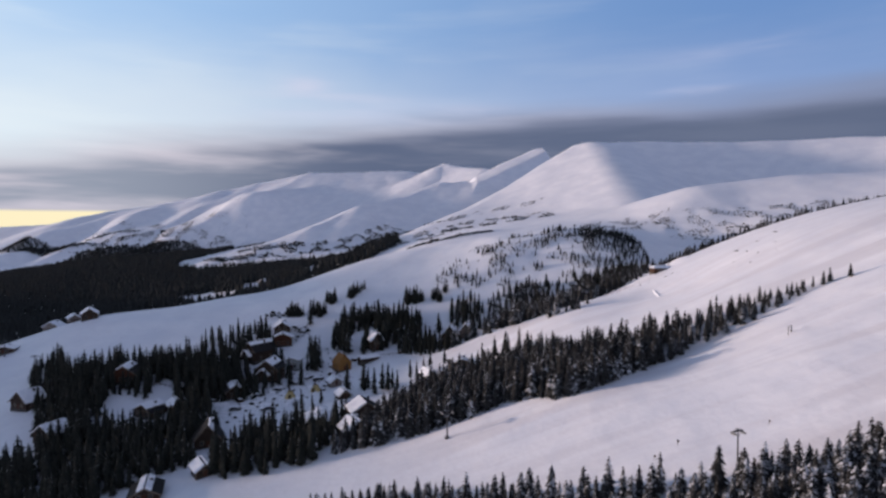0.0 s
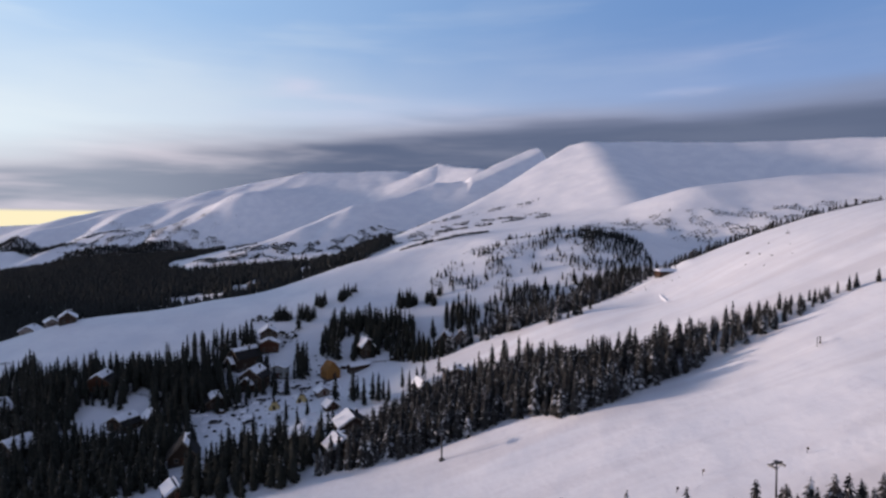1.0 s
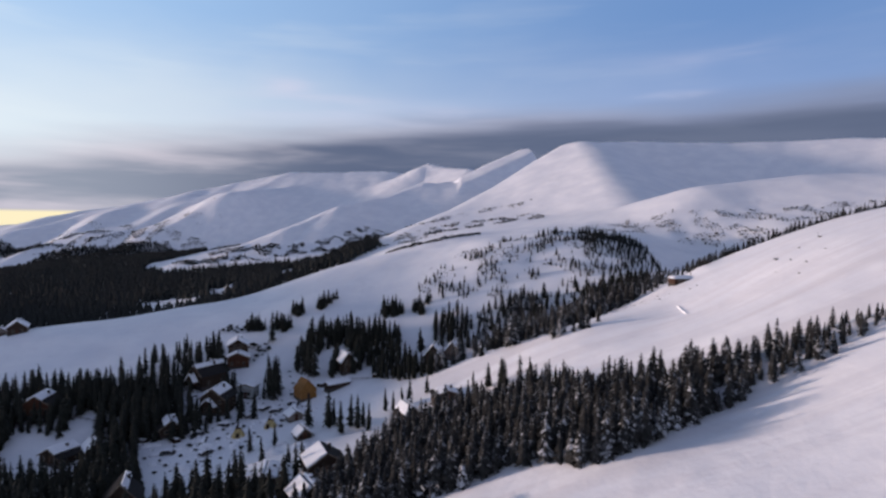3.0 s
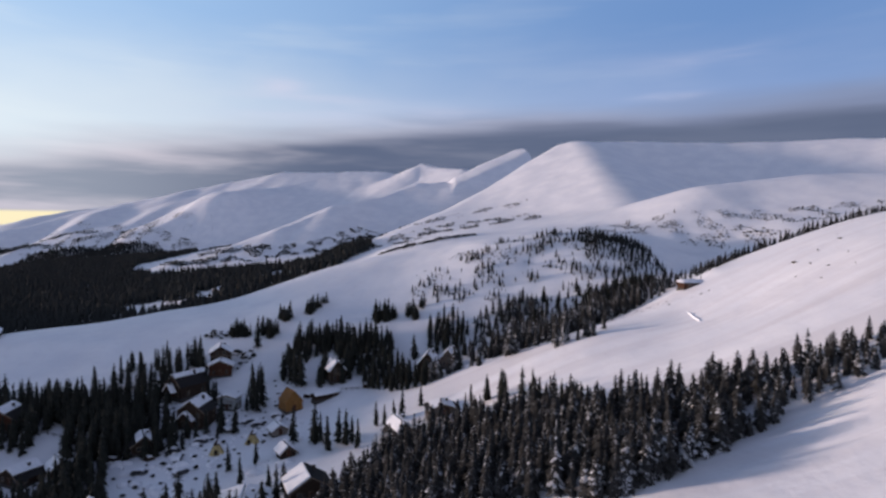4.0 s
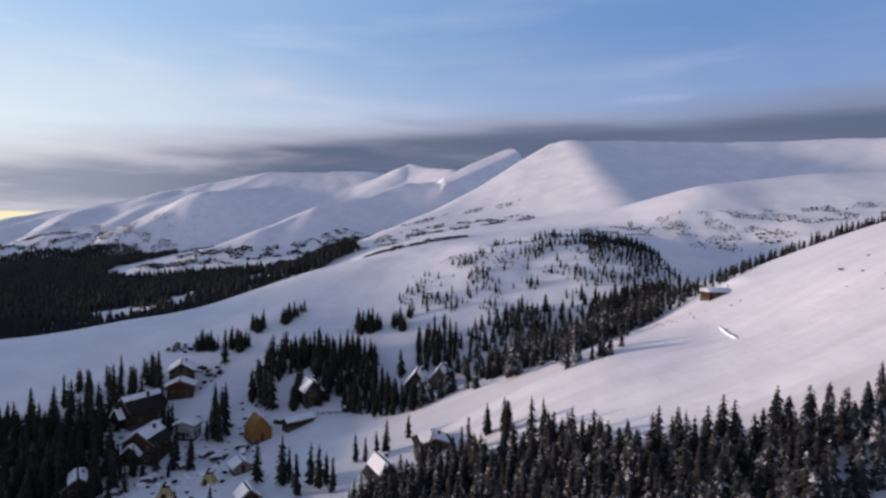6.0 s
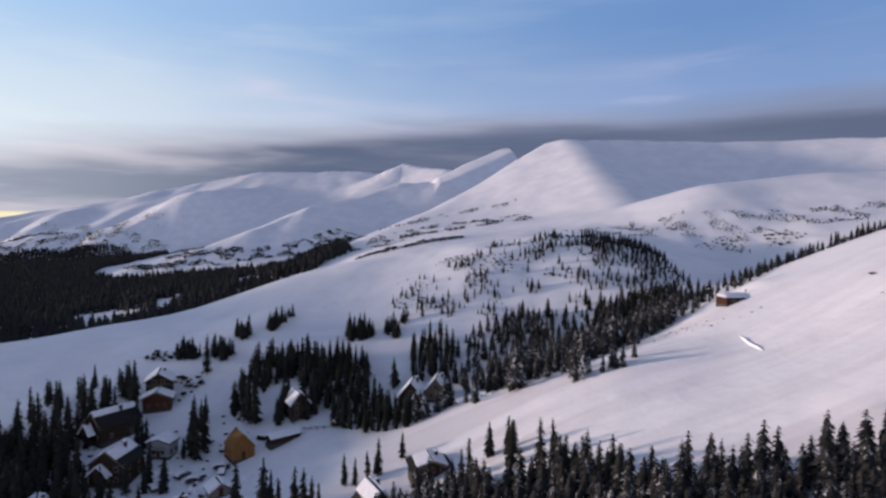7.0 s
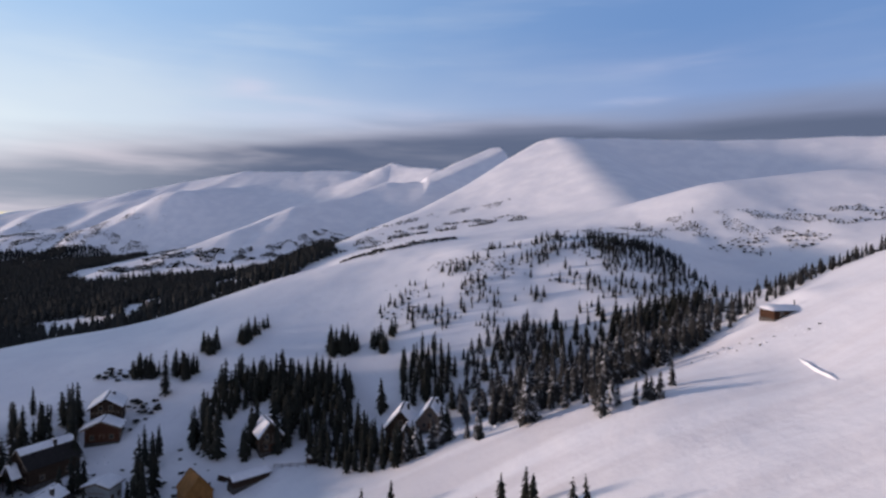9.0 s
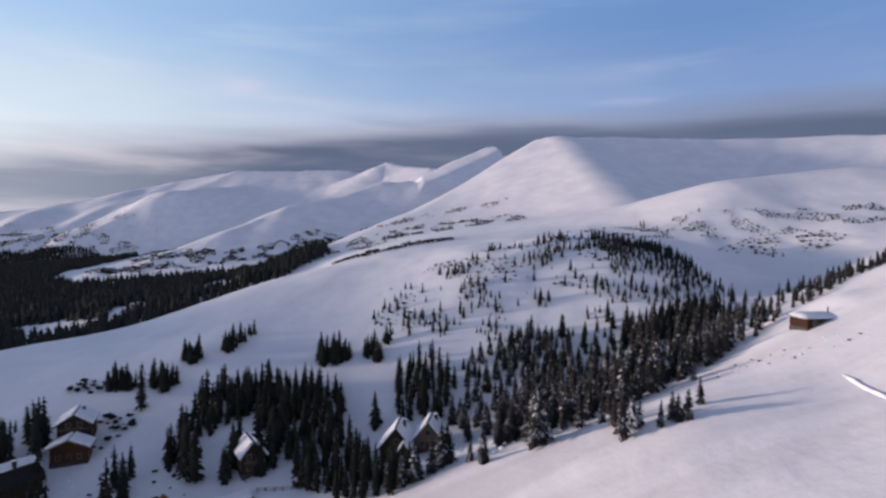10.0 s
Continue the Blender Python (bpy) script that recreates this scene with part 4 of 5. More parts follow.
# far houses past the spur
house("farmhouse", -164, 540, -15, 7.0, 8.0, 3.4, 2.4, GREY_BOARDS, "lone pale house in a far snowy clearing", panes=2, snow=0.5)
house("farmhouse", -203, 338, 30, 8.0, 10.0, 3.2, 3.0, LOGS, "dark house on the shoulder of the spur", panes=2, snow=0.5)
house("farmhouse", -216, 344, 40, 6.0, 7.0, 2.6, 2.0, GREY_BOARDS, "small pale house on the shoulder of the spur", panes=2, snow=0.5)
house("farmhouse", -233, 352, 10, 8.0, 9.0, 3.0, 2.6, GREY_BOARDS, "pale house at the end of the spur", panes=2, snow=0.5)
house("farmhouse", -222, 298, 20, 9.0, 7.0, 2.2, 1.4, LOGS, "low dark house below the spur", panes=2, snow=0.5)

# ---------- lift, slope furniture, huts ----------
def rod(bm, a, b, r0, r1=None, sides=8):
    """A round bar from a to b."""
    a, b = Vector(a), Vector(b)
    r1 = r0 if r1 is None else r1
    turn = (b - a).to_track_quat("Z", "Y")
    rings = []
    for p, r in ((a, r0), (b, r1)):
        rings.append([bm.verts.new(p + turn @ Vector((r * math.cos(6.2832 * i / sides), r * math.sin(6.2832 * i / sides), 0))) for i in range(sides)])
    for i in range(sides):
        j = (i + 1) % sides
        bm.faces.new((rings[0][i], rings[0][j], rings[1][j], rings[1][i]))
    bm.faces.new(rings[0][::-1]), bm.faces.new(rings[1])
    return bm


def rods(*bars):
    bm = bmesh.new()
    for bar in bars:
        rod(bm, *bar)
    return bm


DARK_STEEL = plain("dark_steel", (0.03, 0.03, 0.034), (0.07, 0.07, 0.075), 3.0, 0.5, 0.004)
ROPE_BLACK = plain("rope", (0.02, 0.02, 0.02), (0.04, 0.04, 0.04), 3.0, 0.7, 0.002)


def lift_pylon(x, y, tall, turn):
    p = empty("lift_pylon", pose(x, y, ground_at(x, y), 0, 0, turn))
    part("mast", rods(((0, 0, -1), (0, 0, tall), 0.22, 0.15)), DARK_STEEL, p)
    part("base", boxed(-0.5, 0.5, -0.5, 0.5, -0.8, 0.35, 0.06), STONE, p)
    part("crossarm", boxed(-1.5, 1.5, -0.12, 0.12, tall - 0.1, tall + 0.14, 0.03), DARK_STEEL, p)
    for s in (-1, 1):
        battery = part("sheave_frame", boxed(s * 1.35 - 0.06, s * 1.35 + 0.06, -0.9, 0.9, tall - 0.36, tall - 0.12, 0.02), DARK_STEEL, p)
        for i in range(3):
            part("sheave", rods(((s * 1.35 - 0.08, 0.55 * (i - 1), tall - 0.42), (s * 1.35 + 0.08, 0.55 * (i - 1), tall - 0.42), 0.2, 0.2, 10)), STEEL, battery)
        part("brace", rods(((0, 0, tall - 1.1), (s * 1.2, 0, tall - 0.1), 0.05)), DARK_STEEL, p)
    part("work_platform", boxed(-0.5, 0.5, -0.5, 0.5, tall + 0.2, tall + 0.28), DARK_STEEL, p)
    return tagged(p, "dark steel drag lift pylon with a sheave crossarm", "pylon", "lift pylons")


lift_pylon(48, 95, 7.0, 20).scale = (0.72, 0.72, 1.0)
lift_pylon(1, 139, 6.5, 20)
lift_pylon(-183, 263, 7.5, 30)
lift_pylon(-218, 292, 7.5, 30)


def marker_pole(x, y, tall):
    p = empty("marker_pole", pose(x, y, ground_at(x, y), random.Random(x).uniform(-4, 4), 0, 0))
    part("pole", rods(((0, 0, -0.4), (0, 0, tall), 0.045, 0.04)), DARK_STEEL, p)
    part("flag", boxed(0.04, 0.34, -0.01, 0.01, tall - 0.5, tall - 0.1), RED_LOGS, p, "small dark flag")
    return tagged(p, "thin dark marker pole standing in the ski slope", "pole", "slope marker poles")


for x, y in ((26, 104), (31, 102), (38, 105), (43, 107), (36, 98), (58, 104)):
    marker_pole(x, y, 1.1)


def slope_gate(x, y, turn):
    g = empty("slope_gate", pose(x, y, ground_at(x, y), 0, 0, turn))
    for s in (-1, 1):
        part("post", rods(((s * 0.9, 0, -0.5), (s * 0.9, 0, 2.6), 0.09)), DARK_STEEL, g)
    part("crossbar", rods(((-1.1, 0, 2.5), (1.1, 0, 2.5), 0.07)), DARK_STEEL, g)
    part("brace", rods(((0.9, 0, 1.4), (0.2, 0, 2.5), 0.05)), DARK_STEEL, g)
    part("board", boxed(0.3, 1.0, -0.06, 0.06, 0.5, 1.3), LOGS, g)
    return tagged(g, "small dark timber gate frame standing on the slope", "gate")


slope_gate(80, 135.5, 35).scale = (0.85, 0.85, 0.68)


def snow_berm(x0, y0, x1, y1, wide, high):
    """A straight bank of cut snow with a lit edge."""
    bm, n = bmesh.new(), 14
    rng, rows = random.Random(3), []
    length = math.hypot(x1 - x0, y1 - y0)
    sx, sy = -(y1 - y0) / length, (x1 - x0) / length
    for i in range(n + 1):
        u = i / n
        cx, cy = x0 + u * (x1 - x0), y0 + u * (y1 - y0)
        h = high * min(1, 5 * u, 5 * (1 - u)) * rng.uniform(0.85, 1.1)
        row = []
        for off, f in ((-1.0, -0.15), (-0.55, 0.7), (-0.15, 1.0), (0.15, 0.95), (0.4, 0.2), (1.0, -0.15)):
            px, py = cx + sx * off * wide, cy + sy * off * wide
            row.append(bm.verts.new((px, py, ground_at(px, py) + f * h)))
        rows.append(row)
    for a, b in zip(rows, rows[1:]):
        for i in range(5):
            bm.faces.new((a[i], b[i], b[i + 1], a[i + 1]))
    ob = mesh_object("snow_berm", bm, ROOF_SNOW, None, True)
    return tagged(ob, "straight bank of piled white snow on the slope", "snow bank")


snow_berm(80.9, 226.4, 78.6, 213.6, 0.45, 0.42)


DARK_LOGS = plain("red_brown_logs", (0.035, 0.017, 0.010), (0.075, 0.036, 0.020), 1.4, 0.8, 0.03, (0.3, 0.3, 6))


def ski_hut(x, y, z, turn):
    """Low timber hut dug into the slope, with a rounded hood of snow."""
    CLEAR.append((x, y, 7))
    h = empty("ski_hut", pose(x, y, z, 0, 0, turn))
    part("plinth", boxed(-5.1, 5.1, -2.6, 2.6, -3, 0.15, 0.05), STONE, h)
    part("wall", boxed(-4.9, 4.9, -2.4, 2.4, 0.15, 2.0, 0.03), LOGS, h)
    for i in range(8):
        part("log", rods(((-5.15, -2.46, 0.28 + i * 0.235), (5.0, -2.46, 0.28 + i * 0.235), 0.12)), DARK_LOGS, h)
        part("log", rods(((-4.96, -2.6, 0.40 + i * 0.235), (-4.96, 2.5, 0.40 + i * 0.235), 0.12)), DARK_LOGS, h)
    part("roof", slab([(-5.6, -3.0, 1.95), (5.4, -3.0, 1.95), (5.4, 2.9, 2.15), (-5.6, 2.9, 2.15)], 0.16, 0.02), ROOFING, h)
    bm, rows = bmesh.new(), []
    for i in range(17):
        u, row = i / 8 - 1, []
        for j in range(11):
            v = j / 5 - 1
            lump = 0.16 * noise.noise(Vector((u * 3.1, v * 2.3, 4.0)))
            high = (1 - u ** 4) ** 0.6 * (1 - v ** 4) ** 0.6
            row.append(bm.verts.new((-0.1 + 5.55 * u, 2.95 * v, 2.12 + 0.07 * v + high * (0.85 + 0.25 * v - 0.15 * u + lump))))
        rows.append(row)
    for p, q in zip(rows, rows[1:]):
        for j in range(10):
            bm.faces.new((p[j], q[j], q[j + 1], p[j + 1]))
    part("snow_cover", bm, ROOF_SNOW, h, "deep rounded snow on the roof", smooth=True)
    for i in range(3):
        window(h, -3.2 + 2.6 * i, 0.75, 0.9, 0.85, -2.56)
    door = part("door", boxed(3.2, 4.1, -2.64, -2.57, 0.2, 1.85, 0.01), RED_LOGS, h, "plank door")
    part("handle", boxed(3.3, 3.34, -2.70, -2.64, 1.0, 1.12), STEEL, door, "steel handle")
    pipe = part("stove_pipe", rods(((2.4, 0.4, 2.2), (2.4, 0.4, 4.0), 0.14)), DARK_STEEL, h)
    part("cap", rods(((2.4, 0.4, 4.0), (2.4, 0.4, 4.15), 0.26, 0.06)), DARK_STEEL, pipe)
    return tagged(h, "low brown timber ski hut under deep snow on the slope", "hut")


ski_hut(92.6, 247.4, 80.9, 4)


def straw_hut(x, y, turn):
    """A steep straw-coloured shelter with a dark snowy cap."""
    h = empty("straw_hut", pose(x, y, ground_at(x, y), 0, 0, turn))
    bm = bmesh.new()
    bmesh.ops.create_cone(bm, cap_ends=True, segments=8, radius1=2.3, radius2=0.7, depth=2.8, matrix=Matrix.Translation((0, 0, 1.2)))
    part("canopy", bm, CANVAS, h)
    bm = bmesh.new()
    bmesh.ops.create_cone(bm, cap_ends=True, segments=8, radius1=0.95, radius2=0.12, depth=1.3, matrix=Matrix.Translation((0, 0, 3.2)))
    part("cap", bm, LOGS, h, "dark pointed cap")
    bm = bmesh.new()
    bmesh.ops.create_icosphere(bm, subdivisions=2, radius=0.75, matrix=Matrix.Translation((0.25, 0.2, 3.05)) @ Matrix.Diagonal((1.2, 1.1, 0.45, 1)))
    part("snow_cover", bm, ROOF_SNOW, h, smooth=True)
    part("doorway", boxed(-0.45, 0.45, -2.15, -1.75, 0, 1.5, 0.05), LOGS, h, "dark doorway")
    for i in range(8):
        a = 6.2832 * (i + 0.5) / 8
        part("pole", rods(((2.32 * math.cos(a), 2.32 * math.sin(a), -0.3), (0.6 * math.cos(a), 0.6 * math.sin(a), 3.0), 0.05)), LOGS, h)
    return tagged(h, "straw-coloured conical shelter with a dark snowy top", "shelter", "conical shelters")


for x, y, turn in ((-58.5, 224, 10), (-50, 230, -15)):
    straw_hut(x, y, turn)


def parked_car(x, y, turn):
    """A small car under a blanket of snow."""
    car = empty("parked_car", pose(x, y, ground_at(x, y), 0, 0, turn))
    part("body", prism([(-2.1, 0.35), (2.1, 0.35), (2.15, 0.8), (1.2, 0.95), (0.6, 1.4), (-1.3, 1.42), (-2.0, 0.95)], -0.85, 0.85), DARK_STEEL, car)
    part("snow_cover", prism([(-2.0, 0.97), (1.2, 0.97), (0.65, 1.45), (0.55, 1.66), (-1.2, 1.68), (-1.9, 1.3)], -0.82, 0.82), ROOF_SNOW, car)
    for sx in (-1.3, 1.3):
        for sy in (-1, 1):
            wheel = part("wheel", rods(((sx, sy * 0.72, 0.32), (sx, sy * 0.9, 0.32), 0.33, 0.33, 14)), ROPE_BLACK, car)
            part("rim", rods(((sx, sy * 0.9, 0.32), (sx, sy * 0.915, 0.32), 0.2, 0.2, 10)), STEEL, wheel)
    for s in (-1, 1):
        part("side_window", boxed(-1.1, 0.5, s * 0.86 - 0.012, s * 0.86 + 0.012, 0.97, 1.3), GLASS, car)
        part("headlight", boxed(2.1, 2.16, s * 0.6 - 0.15, s * 0.6 + 0.15, 0.6, 0.76), GLASS, car)
    return tagged(car, "dark parked car under a blanket of snow", "car", "cars in the village")


for x, y, turn in ((-52, 243, 20), (-46, 246, 100), (-56, 246, 60), (-66, 232, 15), (-61, 240, 130), (-72, 226, 30), (-80, 228, 80), (-76, 214, 10), (-64, 212, 50),
                   (-47, 249, 10), (-68, 220, 100)):
    parked_car(x, y, turn)


def snow_heap(x, y, r, seed):
    """A rounded heap of cleared snow."""
    bm = bmesh.new()
    bmesh.ops.create_icosphere(bm, subdivisions=2, radius=1)
    rng = random.Random(seed)
    for v in bm.verts:
        v.co *= 1 + 0.18 * noise.noise(v.co * 1.7 + Vector((seed * 3.1, 0, 0)))
        v.co = Vector((v.co.x * r * 1.4, v.co.y * r, v.co.z * r * 0.55))
    ob = mesh_object("snow_mound", bm, ROOF_SNOW, None, True)
    ob.matrix_world = pose(x, y, ground_at(x, y) + 0.05, 0, 0, rng.uniform(0, 180))
    return tagged(ob, "rounded heap of cleared snow beside the lane", "snow mound", "snow mounds")


rng = random.Random(8)
for i in range(60):
    snow_heap(rng.uniform(-100, -35), rng.uniform(200, 250), rng.uniform(0.8, 2.0), i)


def wood_pile(x, y, turn, n):
    """Stacked logs, poking out of the snow."""
    p = empty("log_pile", pose(x, y, ground_at(x, y), 0, 0, turn))
    for row in range(3):
        for i in range(n - row):
            part("log", rods(((i * 0.42 + row * 0.21, -1.4, 0.2 + 0.36 * row), (i * 0.42 + row * 0.21, 1.4, 0.2 + 0.36 * row), 0.2)), LOGS, p)
    part("snow_cover", boxed(0.3, (n - 2) * 0.42, -1.3, 1.3, 1.14, 1.4, 0.1), ROOF_SNOW, p)
    return tagged(p, "stack of dark logs capped with snow", "log pile", "log piles")


for x, y, turn in ((-48, 284, 20), (-40, 262, 60), (-60, 262, 10), (-78, 222, 40), (-20, 264, 15), (-88, 222, 70), (-55, 300, 30)):
    wood_pile(x, y, turn, 6)


def plank_fence(x0, y0, x1, y1, n):
    """Posts and rails along a line."""
    f = empty("fence", pose(x0, y0, 0))
    last = None
    for i in range(n + 1):
        px, py = x0 + (x1 - x0) * i / n, y0 + (y1 - y0) * i / n
        z = ground_at(px, py)
        part("post", boxed(px - x0 - 0.07, px - x0 + 0.07, py - y0 - 0.07, py - y0 + 0.07, z - 0.4, z + 1.15), LOGS, f)
        here = Vector((px - x0, py - y0, z))
        if last:
            for h in (0.5, 0.95):
                part("rail", rods((last + Vector((0, 0, h)), here + Vector((0, 0, h)), 0.06)), LOGS, f)
        last = here
    return tagged(f, "dark post-and-rail fence half sunk in the snow", "fence", "village fences")


plank_fence(-28, 264, -16, 261, 6)
plank_fence(-88, 284, -104, 287, 6)
plank_fence(-120, 240, -108, 236, 5)

# ---------- woods ----------
near = [s for s in sown(NEAR_BAND, 1.95, 1) if free(*s)]
near.sort(key=lambda s: s[1] - 0.22 * abs(s[0] - 30))
rng = random.Random(5)
for x, y in near[:42]:
    spruce_tree(x, y, rng.uniform(6, 9.4) * min(1, max(0.38, 1 - (x - 58) / 85)), "dark snow-dusted spruce in the belt between ski slopes", "spruces of the belt")
east = [s for s in near[42:] if s[0] > 66]
wood("spruce_belt", [s for s in near[42:] if s[0] <= 66], 6.0, 9.4, NEAR_SHAPES, "dense belt of dark snow-dusted spruces between two ski slopes", NEEDLES, 11)
wood("belt_end", [s for s in east if s[0] < 82], 4.6, 7.4, NEAR_SHAPES, "shorter spruces towards the upper end of the belt", NEEDLES, 31)
wood("belt_tip", [s for s in east if s[0] >= 82], 3.0, 5.2, NEAR_SHAPES, "low spruces at the upper tip of the belt", NEEDLES, 36)
front = [s for s in sown(FRONT_WOOD, 1.75, 2, -0.4) ]
front.sort(key=lambda s: -s[1] - 0.3 * s[0])
for x, y in front[:40]:
    spruce_tree(x, y, rng.uniform(4.5, 8.5) * (0.95 if x > 50 else 0.62), "tall dark spruce with snowy boughs beside the lower slope", "spruces by the lower slope")
wood("lower_belt", front[40:] + sown(FRONT_CORNER, 1.3, 15), 4.0, 7.6, NEAR_SHAPES, "dark spruces beside the lower ski slope", NEEDLES, 32)
ROW_LABELS = {"slope edge": "spruce powdered with snow at the edge of the upper slope", "slope foot": "lone dark spruce at the foot of the upper slope",
              "snow bowl": "small dark spruce in a clump on open snow", "village lane": "slim dark spruce beside the village cabins",
              "cabin yards": "slim dark spruce close beside a village cabin", "chalet yard": "dark spruce close beside the pointed chalets", "upper village": "tall slim dark spruce above the village cabins", "upper lane": "dark spruce in a clump at the top of the village lane",
              "terrace": "stunted spruce alone on the snowy knoll"}
for row, trees in TREE_ROWS.items():
    for x, y, tall in trees:
        spruce_tree(x, y, tall, ROW_LABELS[row], "spruces of the " + row, sort="slim" if row in ("village lane", "upper village", "cabin yards", "slope foot") else "dark" if row in ("snow bowl", "upper lane", "chalet yard") else "snowy")
gully = sown(GULLY_WOOD, 2.5, 3, 0.35)
wood("crest_wood", [s for s in gully if s[0] >= 93] + sown(CREST_WOOD, 1.7, 14, 0.2), 1.8, 5.0, NEAR_SHAPES, "low spruces along the rounded crest of the ski slope", NEEDLES, 35)
for x, y, tall in ((-9.5, 203, 7), (-8, 201, 6), (-11, 200.5, 6.5), (-7, 203.5, 5)):
    spruce_tree(x, y, tall, "spruce bowed under thick white snow beside a cabin", "snow-laden spruces", "laden")
wood("gully_end", [s for s in gully if 80 <= s[0] < 93], 3.8, 6.8, NEAR_SHAPES, "shorter snow-powdered spruces where the gully narrows", NEEDLES, 44)
wood("gully_wood", [s for s in gully if s[0] < 80], 5.5, 10.5, NEAR_SHAPES, "spruces along the edge of the upper ski slope, powdered with snow", NEEDLES, 12)
wood("back_row", sown(BACK_ROW, 2.9, 21), 5, 8, NEAR_SHAPES, "spruces in the hollow behind the upper ski slope", NEEDLES, 19)
wood("knoll_foot", sown(KNOLL_FOOT, 3.0, 25, 0.45) + sown(GULLY_BACK, 1.9, 37, 0.1), 4, 8, NEAR_SHAPES, "spruces at the foot of the snowy knoll", BARE_SHADE_NEEDLES, 33)
wood("knoll_wood", sown(KNOLL_WOOD, 1.7, 4, -0.3) + sown(KNOLL_BREAST, 1.7, 30, 0.65) + sown(KNOLL_MID, 1.9, 22, 0.7) + sown(KNOLL_LOW, 1.9, 24, 0.75) + sown(KNOLL_SLOPE, 1.7, 5, 1.0) + sown(KNOLL_SLOPE, 6.0, 28, 0.5), 1.4, 5.0, MID_SHAPES,
     "small scattered spruces on a snowy knoll", FAR_HAZE_NEEDLES, 13)
clump = [(x + dx, y + dy) for x, y, tall in TREE_ROWS["snow bowl"] + TREE_ROWS["upper lane"] for dx, dy in ((1.1, 0.7), (-0.9, 1.2))]
wood("clump_fill", clump, 4.5, 8.0, VILLAGE_SHAPES, "close dark spruces filling small clumps on open snow", BARE_SHADE_NEEDLES, 38)
wood("copse", sown(COPSE, 1.9, 6, -0.2) + sown(COPSE_WEST, 2.4, 26) + sown(COPSE_EAST, 2.5, 27), 6.5, 11.5, VILLAGE_SHAPES, "close stand of tall dark spruces behind a chalet", BARE_SHADE_NEEDLES, 14)
wood("chalet_wood", sown(CHALET_WOOD, 2.0, 7) + sown(CHALET_BACK, 2.0, 8), 6, 10, SLIM_SHAPES, "tall dark spruces round the pointed chalets", BARE_SHADE_NEEDLES, 15)
wood("village_wood", sown(VILLAGE_WOOD, 2.3, 9) + sown(VILLAGE_CLUMP, 2.3, 23) + sown(LANE_CLUMP, 2.2, 39, 0.2) + sown(VILLAGE_FOOT, 2.6, 29) + sown(LANE_WOOD, 2.6, 10), 7, 12, VILLAGE_SHAPES, "dark spruces among the village cabins", BARE_SHADE_NEEDLES, 16)
wood("lower_wood", sown(LOWER_WOOD, 2.3, 11) + sown(WEST_WOOD, 2.4, 43, 0.3), 7, 11, VILLAGE_SHAPES, "dark spruce wood below the village", BARE_SHADE_NEEDLES, 17)
wood("valley_forest", [s for s in sown(VALLEY_WOOD, 3.9, 12, -0.4) if not any(inside(c, np.array([s[0]]), np.array([s[1]]))[0] for c in VALLEY_CLEARINGS)], 7, 12, FAR_SHAPES, "black-green spruce forest filling the far valley", FAR_HAZE_NEEDLES, 18)


FAR_LEFT_WOOD = [(-1100, 1490), (-980, 1440), (-900, 1400), (-830, 1340), (-860, 1320), (-960, 1370), (-1090, 1420)]
wood("far_wood", sown(FAR_LEFT_WOOD, 4.2, 13, -0.2), 6, 11, FAR_SHAPES, "black-green spruces under the farthest snowy ridge", FAR_HAZE_NEEDLES, 34)

# ---------- dwarf pine scrub ----------
def shrub_shape(seed):
    """A low bush of drooping fans, one metre high."""
    rng = random.Random(seed)
    pts, faces = [], []
    for i in range(16):
        a, r, h = rng.uniform(0, 6.283), rng.uniform(0.5, 1.1), rng.uniform(0.4, 1.0)
        c, s, w = math.cos(a), math.sin(a), rng.uniform(0.2, 0.4)
        n = len(pts)
        pts += [(0.1 * c, 0.1 * s, 0.1), (r * 0.6 * c - w * s, r * 0.6 * s + w * c, h * 0.75), (r * c, r * s, h * 0.6), (r * 0.6 * c + w * s, r * 0.6 * s - w * c, h * 0.75),
                (r * 0.5 * c, r * 0.5 * s, h)]
        faces += [(n, n + 1, n + 4), (n, n + 4, n + 3), (n + 1, n + 2, n + 4), (n + 4, n + 2, n + 3)]
    return np.array(pts), faces


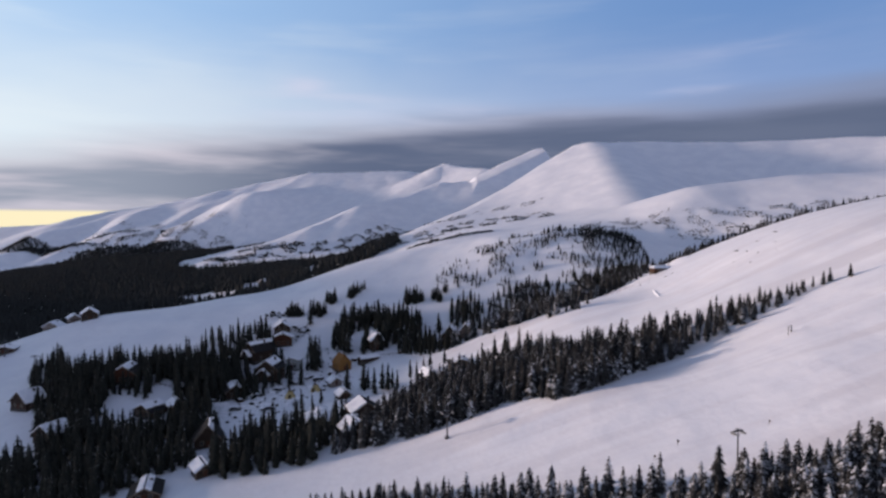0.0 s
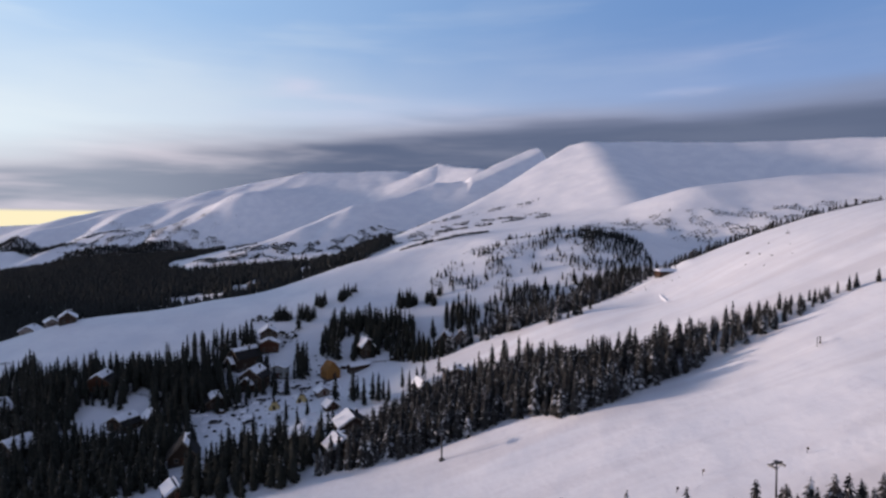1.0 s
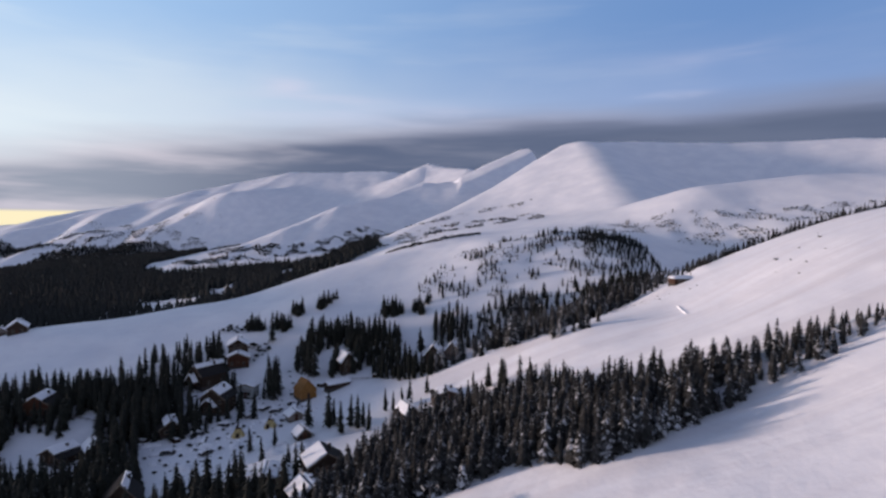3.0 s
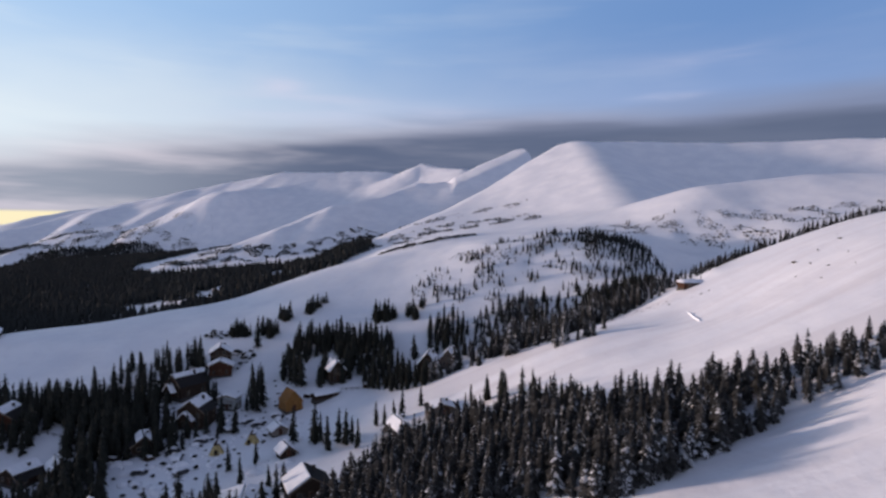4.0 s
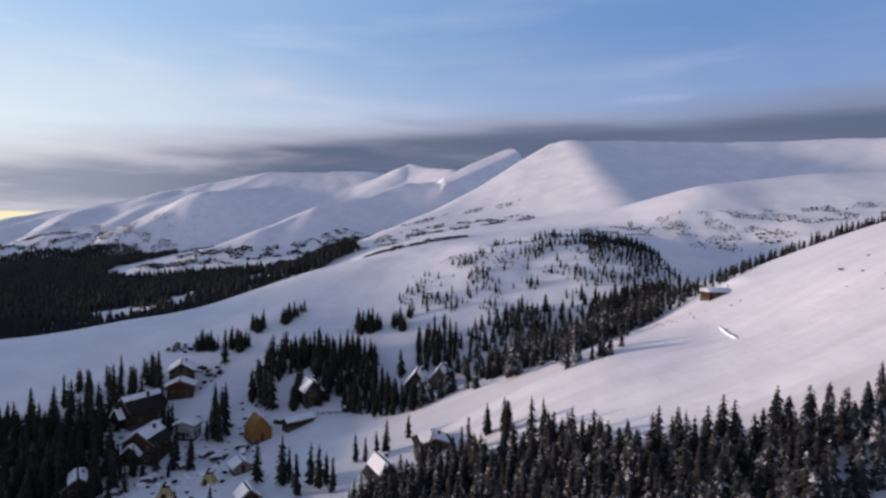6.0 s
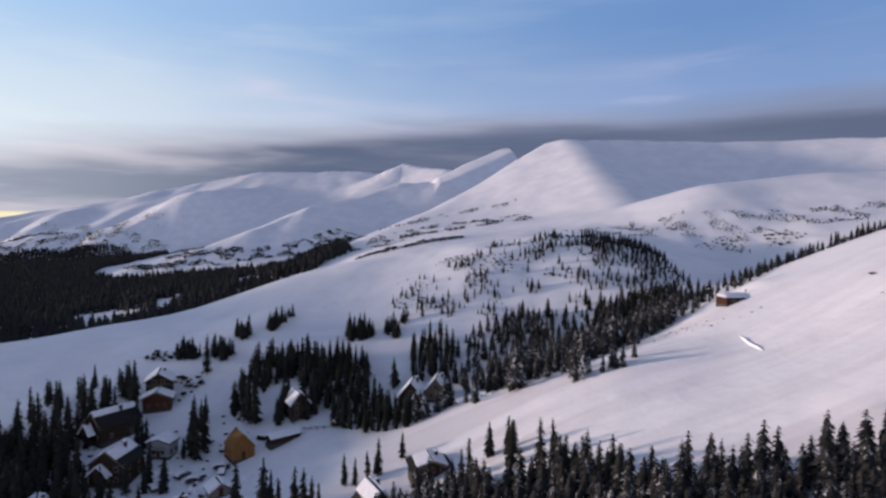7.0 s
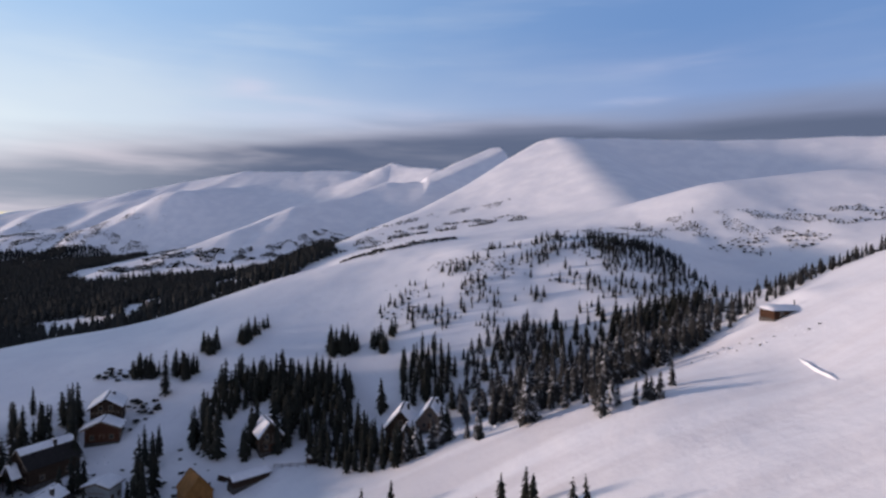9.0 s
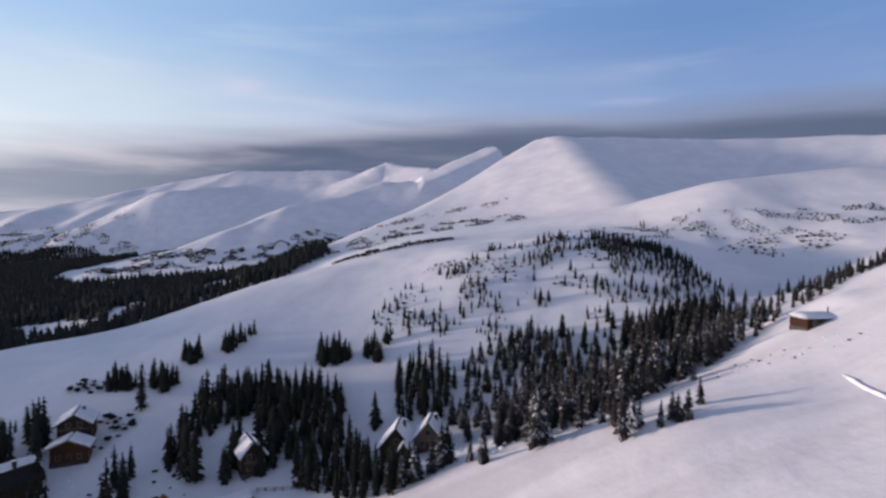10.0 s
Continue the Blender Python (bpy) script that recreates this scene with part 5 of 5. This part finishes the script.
SHRUBS = [shrub_shape(s) for s in range(3)]
SCRUB = {"hedge": ([(-100, 322), (-93, 326), (-84, 321), (-76, 319), (-76, 315), (-88, 317)], 1.7, 0.1),
         "lodge": ([(-80, 298), (-74, 299), (-71, 294), (-76, 289), (-73, 286), (-71, 290), (-68, 300), (-71, 303), (-79, 303)], 1.8, 0.2),
         "village": ([(-100, 200), (-80, 196), (-60, 205), (-36, 240), (-40, 262), (-60, 290), (-100, 296), (-110, 250)], 3.8, 0.6),
         "terrace": ([(100, 400), (150, 382), (200, 364), (260, 350), (265, 372), (205, 396), (150, 420), (96, 436)], 1.5, 0.80),
         "hollow": ([(140, 372), (178, 352), (190, 356), (186, 366), (160, 378)], 2.2, 0.55),
         "pink_shelf": ([(-60, 590), (-20, 560), (10, 600), (60, 590), (110, 580), (110, 610), (40, 640), (-30, 625)], 2.0, 0.78),
         "pink_rim": ([(-30, 690), (0, 655), (60, 672), (100, 656), (112, 668), (60, 690), (0, 676)], 2.4, 0.75),
         "shelf_edge": ([(-30, 452), (-10, 444), (18, 452), (40, 462), (38, 470), (10, 464), (-26, 462)], 1.7, 0.62),
         "slope_crest": ([(120, 270), (160, 264), (200, 252), (240, 248), (240, 262), (190, 270), (150, 280)], 2.6, 0.35),
         "spur_foot": ([(-350, 848), (-256, 842), (-200, 862), (-140, 874), (-90, 935), (-40, 900), (-100, 830), (-240, 812)], 2.4, 0.80),
         "spur_nose": ([(-350, 850), (-300, 830), (-240, 836), (-200, 860), (-240, 872), (-320, 866)], 2.3, 0.74),
         "left_foot": ([(-900, 1320), (-700, 1290), (-500, 1250), (-380, 1150), (-360, 1230), (-480, 1300), (-640, 1370), (-800, 1400)], 3.4, 0.82),
         "left_face": ([(-880, 1430), (-700, 1340), (-520, 1310), (-430, 1300), (-470, 1400), (-650, 1430), (-800, 1480)], 4.2, 0.95),
         "slope_twigs": ([(64, 242), (72, 245), (82, 241), (92, 234), (90, 231), (82, 236), (70, 238)], 2.4, 0.5),
         "slope_bushes": ([(100, 205), (118, 203), (122, 220), (150, 240), (146, 246), (112, 226)], 6.0, 0.75),
         "knoll": ([(-20, 345), (20, 370), (90, 385), (110, 345), (60, 325), (0, 330)], 2.2, 0.85)}
SIZES = {"hedge": (0.8, 1.9), "lodge": (0.8, 1.9), "village": (0.4, 1.1), "slope_twigs": (0.2, 0.45), "spur_foot": (0.8, 2.6), "spur_nose": (0.9, 2.8), "left_foot": (1.1, 3.4), "left_face": (0.9, 2.4),
         "pink_shelf": (0.5, 1.7), "pink_rim": (0.5, 1.5), "terrace": (0.35, 0.95), "hollow": (0.5, 1.5), "knoll": (0.4, 1.1), "slope_bushes": (0.4, 0.9)}
for i, (where, (outline, gap, thin)) in enumerate(SCRUB.items()):
    size = SIZES.get(where, (0.7, 1.7))
    wood(where + "_scrub", sown(outline, gap, 50 + i, thin), *size, SHRUBS, "dark dwarf pine scrub poking out of the snow", NEEDLES if where in ("terrace", "hollow", "pink_shelf", "pink_rim", "knoll", "slope_crest", "slope_bushes") else FAR_HAZE_NEEDLES, 60 + i)


# ---------- trampled snow ----------
def clod_shape(seed):
    """A rounded lump, one metre across."""
    rng = random.Random(seed)
    pts = [(0.5 * math.cos(a) * rng.uniform(0.8, 1.2), 0.5 * math.sin(a) * rng.uniform(0.8, 1.2), -0.05) for a in np.arange(7) * 0.8976]
    pts += [(0.3 * math.cos(a + 0.4), 0.3 * math.sin(a + 0.4), rng.uniform(0.25, 0.4)) for a in np.arange(7) * 0.8976] + [(0, 0, 0.45)]
    faces = []
    for i in range(7):
        k = (i + 1) % 7
        faces += [(i, k, 7 + i), (k, 7 + k, 7 + i), (7 + i, 7 + k, 14)]
    return np.array(pts), faces


CLODS = [clod_shape(s) for s in range(4)]
TRAMPLED = {"slope": ([(58, 243), (66, 246), (78, 243), (88, 239), (93, 234), (91, 232), (84, 236), (74, 238), (64, 239)], 0.8, 0.55, (0.2, 0.6)),
            "village": ([(-92, 222), (-78, 212), (-60, 208), (-44, 232), (-42, 250), (-56, 252), (-66, 268), (-76, 280), (-100, 285), (-92, 262), (-80, 258), (-64, 254), (-82, 236)],
                        1.9, 0.6, (0.5, 1.7)),
            "chalet": ([(14, 262), (22, 256), (30, 246), (22, 244), (14, 250)], 1.6, 0.5, (0.4, 1.4))}
for i, (where, (outline, gap, thin, size)) in enumerate(TRAMPLED.items()):
    wood(where + "_snow_clods", sown(outline, gap, 80 + i, thin), *size, CLODS, "rough clods of trampled white snow on the ground", ROOF_SNOW, 90 + i, "snow")
